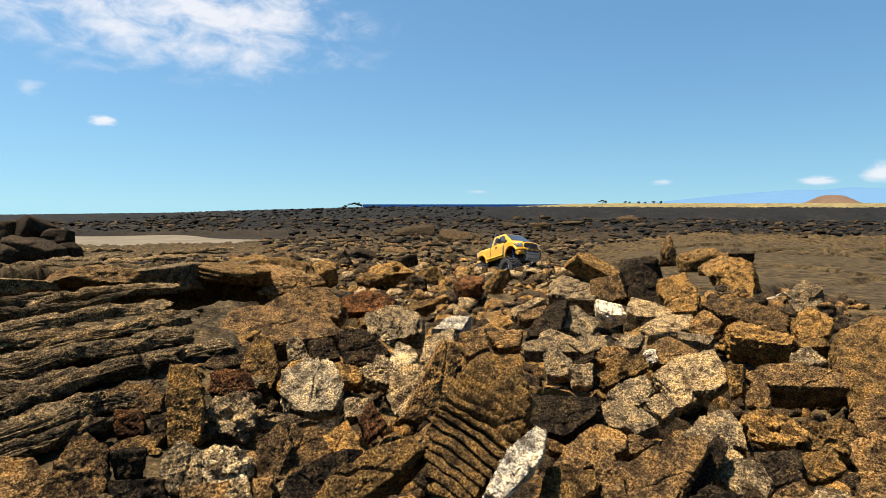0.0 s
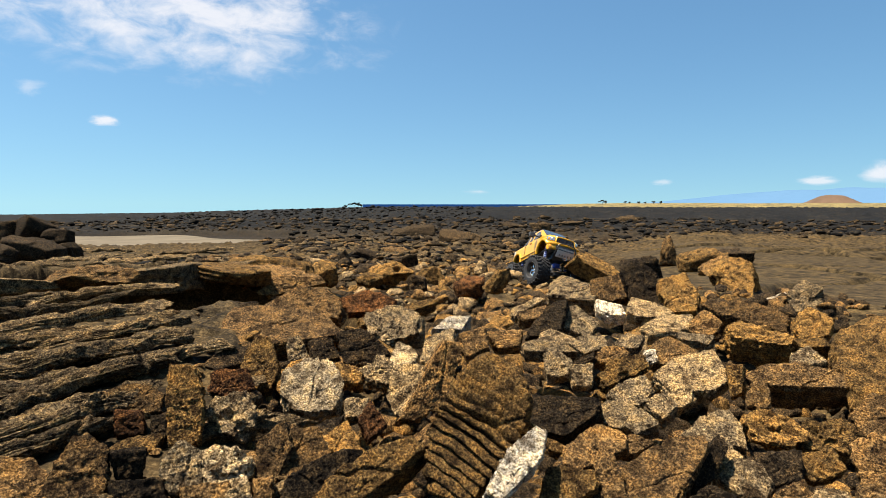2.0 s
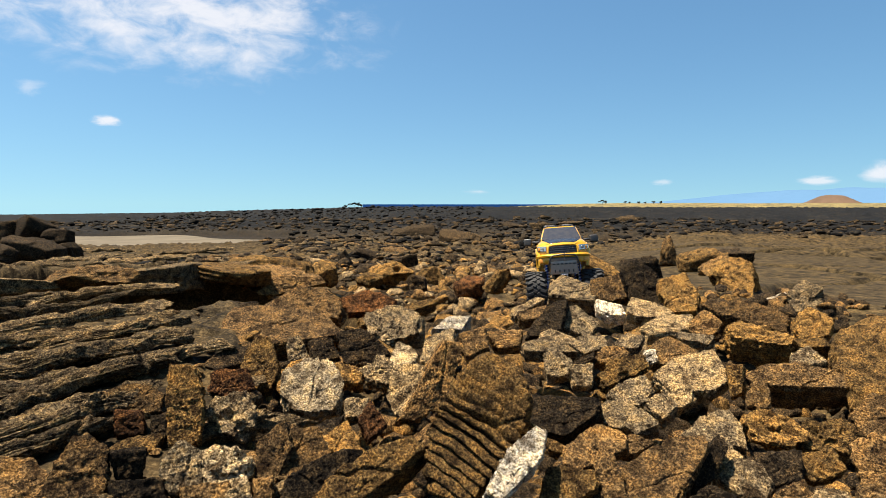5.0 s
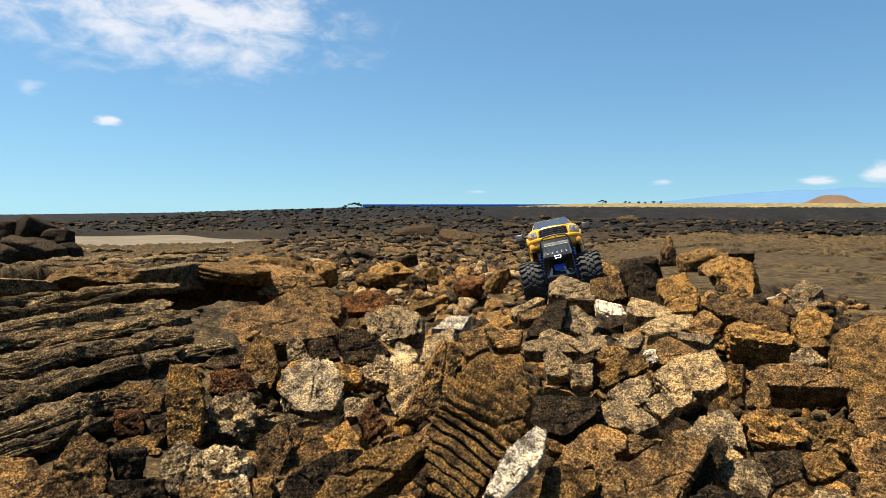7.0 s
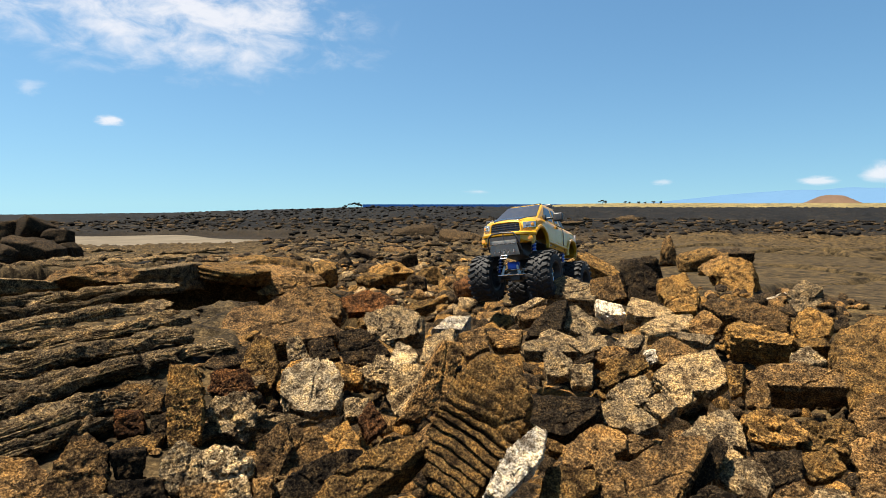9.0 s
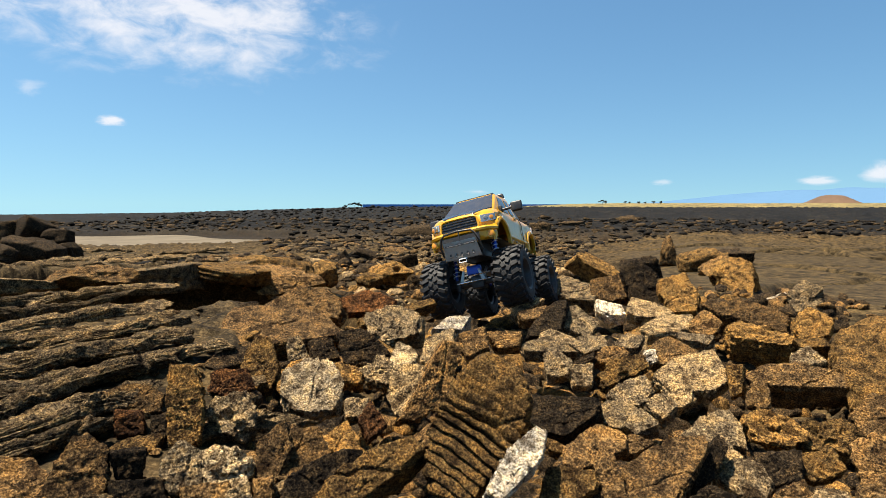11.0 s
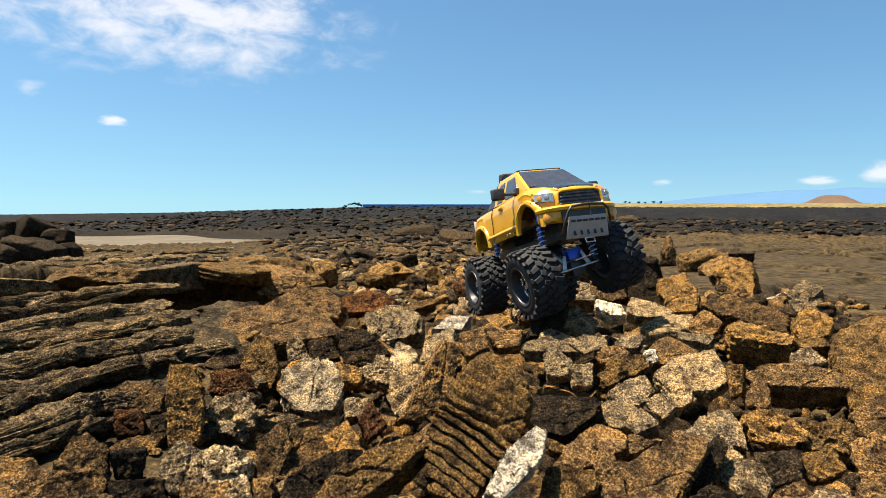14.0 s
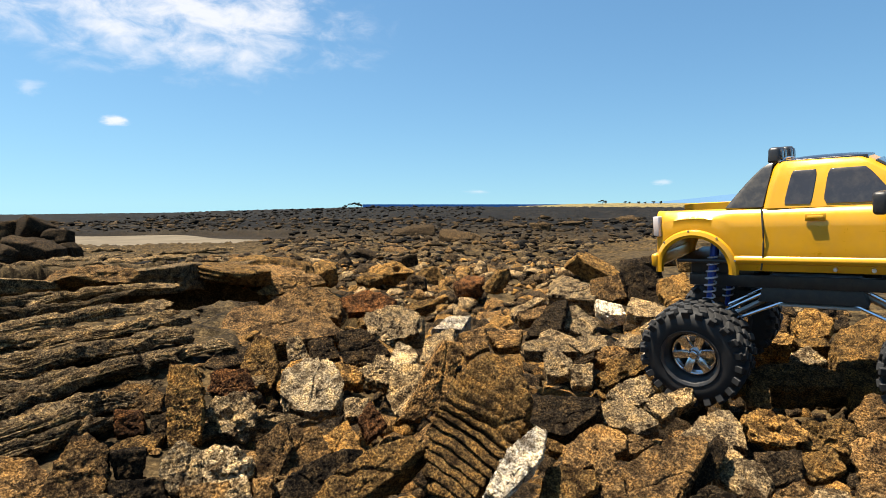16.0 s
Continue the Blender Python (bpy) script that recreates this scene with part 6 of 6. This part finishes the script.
stone(-1.476, 2.135, 1.293, 0.4707, 0.0706, 0.0279, 10, -4, 35, "fold", M_FLOW, 168)
stone(-1.109, 2.095, 1.323, 0.4526, 0.0602, 0.0238, 10, -7, 28, "fold", M_FLOW, 169)
stone(-2.443, 3.797, 1.116, 0.8614, 0.1146, 0.0452, 10, -3, 33, "fold", M_FLOW, 170)
stone(-3.710, 5.335, 0.996, 1.0531, 0.1530, 0.0604, 10, -3, 35, "fold", M_FLOW, 171)
stone(-2.709, 4.702, 1.068, 1.0350, 0.1278, 0.0505, 10, -5, 30, "fold", M_FLOW, 172)
stone(-1.976, 4.279, 1.107, 0.6745, 0.1111, 0.0438, 10, -5, 25, "fold", M_FLOW, 173)
stone(-4.603, 6.959, 0.912, 1.5900, 0.1813, 0.0716, 10, -3, 33, "fold", M_FLOW, 174)
stone(-3.310, 6.383, 0.975, 1.3020, 0.1562, 0.0617, 10, -4, 27, "fold", M_FLOW, 175)
stone(-2.675, 6.775, 0.949, 0.8333, 0.1451, 0.0573, 10, -2, 22, "fold", M_FLOW, 176)
stone(-5.613, 9.296, 0.814, 1.8617, 0.2162, 0.0853, 10, -3, 31, "fold", M_FLOW, 177)
stone(-4.060, 9.183, 0.841, 1.6261, 0.1817, 0.0717, 10, -3, 24, "fold", M_FLOW, 178)
stone(-7.281, 10.561, 0.728, 1.7101, 0.2553, 0.1008, 10, -2, 35, "fold", M_FLOW, 179)


def more_folds():
    """Thin wrinkles of crust between the large folds of the western flow."""
    rng = np.random.default_rng(77)
    for k in range(50):
        a, d = radians(rng.uniform(-38.5, -19.5)), float(np.exp(rng.uniform(math.log(0.62), math.log(6.5))))
        fx, fy = d * math.sin(a), d * math.cos(a)
        if math.hypot(fx + 0.78, fy - 1.98) < 0.75:
            continue
        fz = float(ground_relief(np.array([fx]), np.array([fy]))[0][0])
        long = d * rng.uniform(0.10, 0.30)
        stone(fx, fy, fz + 0.003 * d, long, d * rng.uniform(0.022, 0.045), d * rng.uniform(0.008, 0.016), 10, -rng.uniform(2, 9), math.degrees(-a) + rng.uniform(-9, 9), "fold", M_FLOW, 900 + k)


more_folds()


def scatter(name, label, count, spot, size, materials, seed, n=4, flat=1.0):
    """Uncountable small stones as one object; spot(rng) gives x, y and size(rng, x, y) their breadth."""
    rng = np.random.default_rng(seed)
    shapes = []
    for k in range(24):
        kind = ("block", "slab", "block", "spike")[k % 4]
        p, q = stone_shape(1.0, rng.uniform(0.6, 1.0), rng.uniform(0.35, 0.8), kind, seed + k, n)
        shapes.append((p, q))
    xs, ys = spot(rng, count)
    clear = (xs < -0.30 * ys) & (xs > -0.66 * ys) & (ys > 8.5) & (ys < 27) | (np.degrees(np.arctan2(xs, ys)) > 14) & (np.hypot(xs, ys) > 2.2) & (np.hypot(xs, ys) < 11)
    xs, ys = xs[~clear], ys[~clear]
    zs, _ = ground_relief(xs, ys)
    br = size(rng, xs, ys)
    V, Q, MI, base = [], [], [], 0
    for x, y, z, s in zip(xs, ys, zs, br):
        p, q = shapes[rng.integers(len(shapes))]
        e = Euler((rng.normal(0, 0.4), rng.normal(0, 0.4), rng.uniform(0, 6.28))).to_matrix()
        V.append(p @ np.array(e).T * s * rng.uniform(0.75, 1.3, 3) * np.array((1, 1, flat)) + np.array((x, y, z + 0.12 * s)))
        Q.append(q + base)
        MI.append(np.full(len(q), rng.integers(len(materials))))
        base += len(p)
    V, Q, MI = np.concatenate(V), np.concatenate(Q), np.concatenate(MI)
    me = bpy.data.meshes.new(name)
    me.vertices.add(len(V))
    me.vertices.foreach_set("co", V.ravel())
    me.loops.add(Q.size)
    me.loops.foreach_set("vertex_index", Q.ravel())
    me.polygons.add(len(Q))
    me.polygons.foreach_set("loop_start", np.arange(len(Q)) * 4)
    me.polygons.foreach_set("material_index", MI)
    me.update(calc_edges=True)
    for m in materials:
        me.materials.append(m)
    return tagged(new(name, me), label, "rubble", kind="stuff")


def fan(a0, a1, r0, r1):
    def spot(rng, count):
        a = np.radians(rng.uniform(a0, a1, count))
        r = np.exp(rng.uniform(math.log(r0), math.log(r1), count))
        return r * np.sin(a), r * np.cos(a)
    return spot


def grade(lo, hi, power=0.0):
    return lambda rng, x, y: lo * (hi / lo) ** (rng.uniform(0, 1, len(x)) ** 1.7) * np.hypot(x, y) ** power


# three of five fill colours are dark, painting shade into the gaps
scatter("lava_rubble", "brown and ochre lava fragments filling the heap, many darkened as gap shade", 5200, fan(-19, 38, 0.42, 2.2), grade(0.016, 0.075), (M_BROWN, M_DARK, M_DARK, M_OCHRE, M_DARK), 100, 3)
scatter("lava_rubble", "brown lava fragments on the mound", 4200, fan(-17, 19, 1.5, 5.5), grade(0.020, 0.12), (M_BROWN, M_DARK, M_OCHRE, M_DARK, M_GREY, M_DARK), 200, 3, 0.9)
scatter("lava_clinker", "dark brown lava clinker across the field", 6500, fan(-40, 18, 3.6, 14), grade(0.003, 0.022, 1.0), (M_DARK, M_FLOW, M_DARK, M_BROWN, M_BLACK), 300, 2, 0.7)
scatter("lava_clinker", "black lava clinker on the far field", 7000, fan(-40, 40, 11, 60), grade(0.0025, 0.016, 1.0), (M_BLACK, M_BLACK, M_DARK, M_DARK), 400, 2, 0.6)
scatter("lava_clinker", "black lava clinker along the skyline", 900, fan(-40, 4, 60, 300), grade(0.003, 0.009, 1.0), (M_BLACK,), 500, 3, 0.6)
scatter("lava_clinker", "loose lava chips on the ropy flow", 260, fan(-38, -18, 0.45, 3.5), grade(0.006, 0.022, 0.6), (M_BROWN, M_DARK), 600, 5, 0.6)
for k, (bearing, dist, across) in enumerate(((-36.3, 9.4, 0.55), (-35.4, 9.0, 0.60), (-34.2, 9.3, 0.50), (-33.6, 9.0, 0.42), (-36.0, 10.2, 0.6), (-34.6, 10.0, 0.62), (-33.0, 9.6, 0.36), (-35.2, 10.6, 0.55), (-36.8, 8.6, 0.42), (-32.3, 9.4, 0.36))):
    bx, by = dist * math.sin(radians(bearing)), dist * math.cos(radians(bearing))
    bz = float(land(np.array([bx]), np.array([by]))[0])
    stone(bx, by, bz + 0.16 * across + (0.30 if 10 > k >= 4 and k != 8 and k != 9 else 0.08), across, across * 0.8, across * 0.75, 5, 8 * (k % 3 - 1), 30 * k, "block", M_DARK, 700 + k)
# plates of crust that overhang the cleft
for k, (along, back, wide, deep, turn, lift) in enumerate(((-0.56, 0.02, 0.36, 0.40, 20, 0.040), (-0.33, -0.03, 0.28, 0.42, 44, 0.055), (-0.10, 0.03, 0.34, 0.36, 30, 0.038), (0.12, -0.02, 0.26, 0.40, 52, 0.060), (0.33, 0.02, 0.32, 0.36, 34, 0.045), (-0.80, 0.05, 0.34, 0.36, 40, 0.020))):
    px, py = -0.91 + 0.80 * along - 0.60 * back, 2.14 + 0.60 * along + 0.80 * back
    pz = float(land(np.array([px]), np.array([py]))[0])
    stone(px, py, pz + lift, wide, deep, 0.07 + 0.012 * (k % 3), -8 + 3 * k, 7 - 5 * (k % 3), turn, ("slab", "block", "slab")[k % 3], (M_FLOW, M_BROWN, M_FLOW, M_OCHRE, M_BROWN, M_FLOW)[k], 800 + k)


# ---- everything that moves ----
def motions():
    rows = [
    (0.0, pose(0.430, 3.844, 1.084, -7.8, -14.7, -58.9)),
    (0.5, pose(0.447, 3.772, 1.089, -25.4, -7.0, -58.0)),
    (1.0, pose(0.505, 3.770, 1.111, -10.9, -7.5, -61.3)),
    (1.5, pose(0.508, 3.492, 1.119, -5.5, -7.0, -72.5)),
    (2.0, pose(0.550, 3.345, 1.135, -17.5, -18.0, -71.2)),
    (2.5, pose(0.637, 3.377, 1.161, -27.6, -24.4, -64.7)),
    (3.0, pose(0.635, 3.137, 1.163, -2.3, -10.3, -75.7)),
    (3.5, pose(0.627, 2.987, 1.179, 0.5, -2.9, -88.4)),
    (4.0, pose(0.576, 2.781, 1.173, 1.0, -2.1, -96.3)),
    (6.5, pose(0.490, 2.345, 1.226, 11.7, -23.4, -102.8)),
    (7.0, pose(0.489, 2.347, 1.228, 12.7, -20.7, -103.9)),
    (7.5, pose(0.507, 2.578, 1.188, 16.5, -8.9, -100.6)),
    (8.0, pose(0.505, 2.528, 1.187, 15.5, -11.9, -99.1)),
    (8.5, pose(0.412, 2.259, 1.204, 20.0, -26.0, -112.0)),
    (9.0, pose(0.337, 2.173, 1.277, 7.2, -11.3, -121.2)),
    (11.5, pose(0.097, 1.788, 1.309, 14.0, -11.1, -105.1)),
    (12.0, pose(0.031, 2.108, 1.225, -24.0, -22.8, -72.9)),
    (12.5, pose(0.120, 2.055, 1.303, -9.5, -14.9, -70.5)),
    (13.0, pose(0.189, 1.957, 1.312, -21.6, -17.3, -65.0)),
    (13.5, pose(0.235, 1.717, 1.364, 2.1, -23.3, -71.0)),
    (14.0, pose(0.273, 1.550, 1.371, 4.8, -12.2, -74.1)),
    (14.5, pose(0.277, 1.303, 1.365, 4.4, 6.9, -77.8)),
    (15.0, pose(0.323, 1.270, 1.379, 10.3, 4.9, -70.6)),
    (15.5, pose(0.428, 0.985, 1.351, 4.6, 6.4, -56.6)),
    (16.0, pose(0.613, 0.944, 1.361, 5.0, -2.3, -39.6)),
    ]
    walk(truck, rows)
    # roll of each axle against the body and steering, in degrees, and droop in metres: seconds, front roll, rear roll, steer, droop
    play = ((0.0, -5, -14, 0, 0.0), (0.5, -5, -7, 6, 0.0), (1.0, -5, -10, 15, 0.0), (1.5, -9, -14, 30, 0.0), (2.0, 8, -10, 8, 0.0), (2.5, 7, -12, 0, 0.0),
            (3.0, -12, -7, 0, 0.0), (4.0, 0, 0, 0, 0.0), (11.5, 0, 0, 0, 0.0), (12.5, 7, -3, 3, 0.0), (13.0, 7, -12, 0, 0.0), (13.5, 4, -4, 0, 0.0),
            (14.0, 10, 0, 0, 0.0), (14.5, 2, 5, 12, 0.0), (15.0, 7, 7, 5, -0.028), (15.5, 10, 2, -10, -0.030), (16.0, 0, 3, 0, -0.022))
    when = [r[0] for r in play]
    gone = [0.0]
    for (t0, m0), (t1, m1) in zip(rows, rows[1:]):
        gone.append(gone[-1] + (m1.translation - m0.translation).dot(m0.to_3x3() @ Vector((1, 0, 0))))
    times = [k / 10 for k in range(161)]
    for wheel, x, y, col in ((wheel_fr, AXLE_X, -WHEEL_Y, 1), (wheel_fl, AXLE_X, WHEEL_Y, 1), (wheel_rr, -AXLE_X, -WHEEL_Y, 2), (wheel_rl, -AXLE_X, WHEEL_Y, 2)):
        out = []
        for t in times:
            roll = float(np.interp(t, when, [r[col] for r in play]))
            steer = float(np.interp(t, when, [r[3] for r in play])) if col == 1 else 0.0
            droop = float(np.interp(t, when, [r[4] for r in play]))
            spin = float(np.interp(t, [r[0] for r in rows], gone)) / R_TYRE
            side = Matrix.Rotation(math.pi, 4, "Z") if y < 0 else Matrix()
            m = Matrix.Translation((x, 0, HUB_Z + droop)) @ pose(0, 0, 0, roll, 0, 0) @ Matrix.Translation((0, y, 0)) @ pose(0, 0, 0, 0, 0, steer) @ Matrix.Rotation(spin, 4, "Y") @ side
            out.append((t, m))
        walk(wheel, out)
    for name, x, col in (("front_axle", AXLE_X, 1), ("rear_axle", -AXLE_X, 2)):
        walk(bpy.data.objects[name], [(r[0], pose(x, 0, HUB_Z + r[4], r[col], 0, 0)) for r in play])
    # the puff drifts slowly along the sky
    m = CLOUD_PUFF.matrix_world.copy()
    walk(CLOUD_PUFF, [(0.0, m), (16.0, Matrix.Translation((78, 0, 0)) @ m)])
    b = CLOUD_BANK.matrix_world.copy()
    walk(CLOUD_BANK, [(0.0, b), (16.0, Matrix.Translation((-30, 0, 0)) @ b)])


motions()
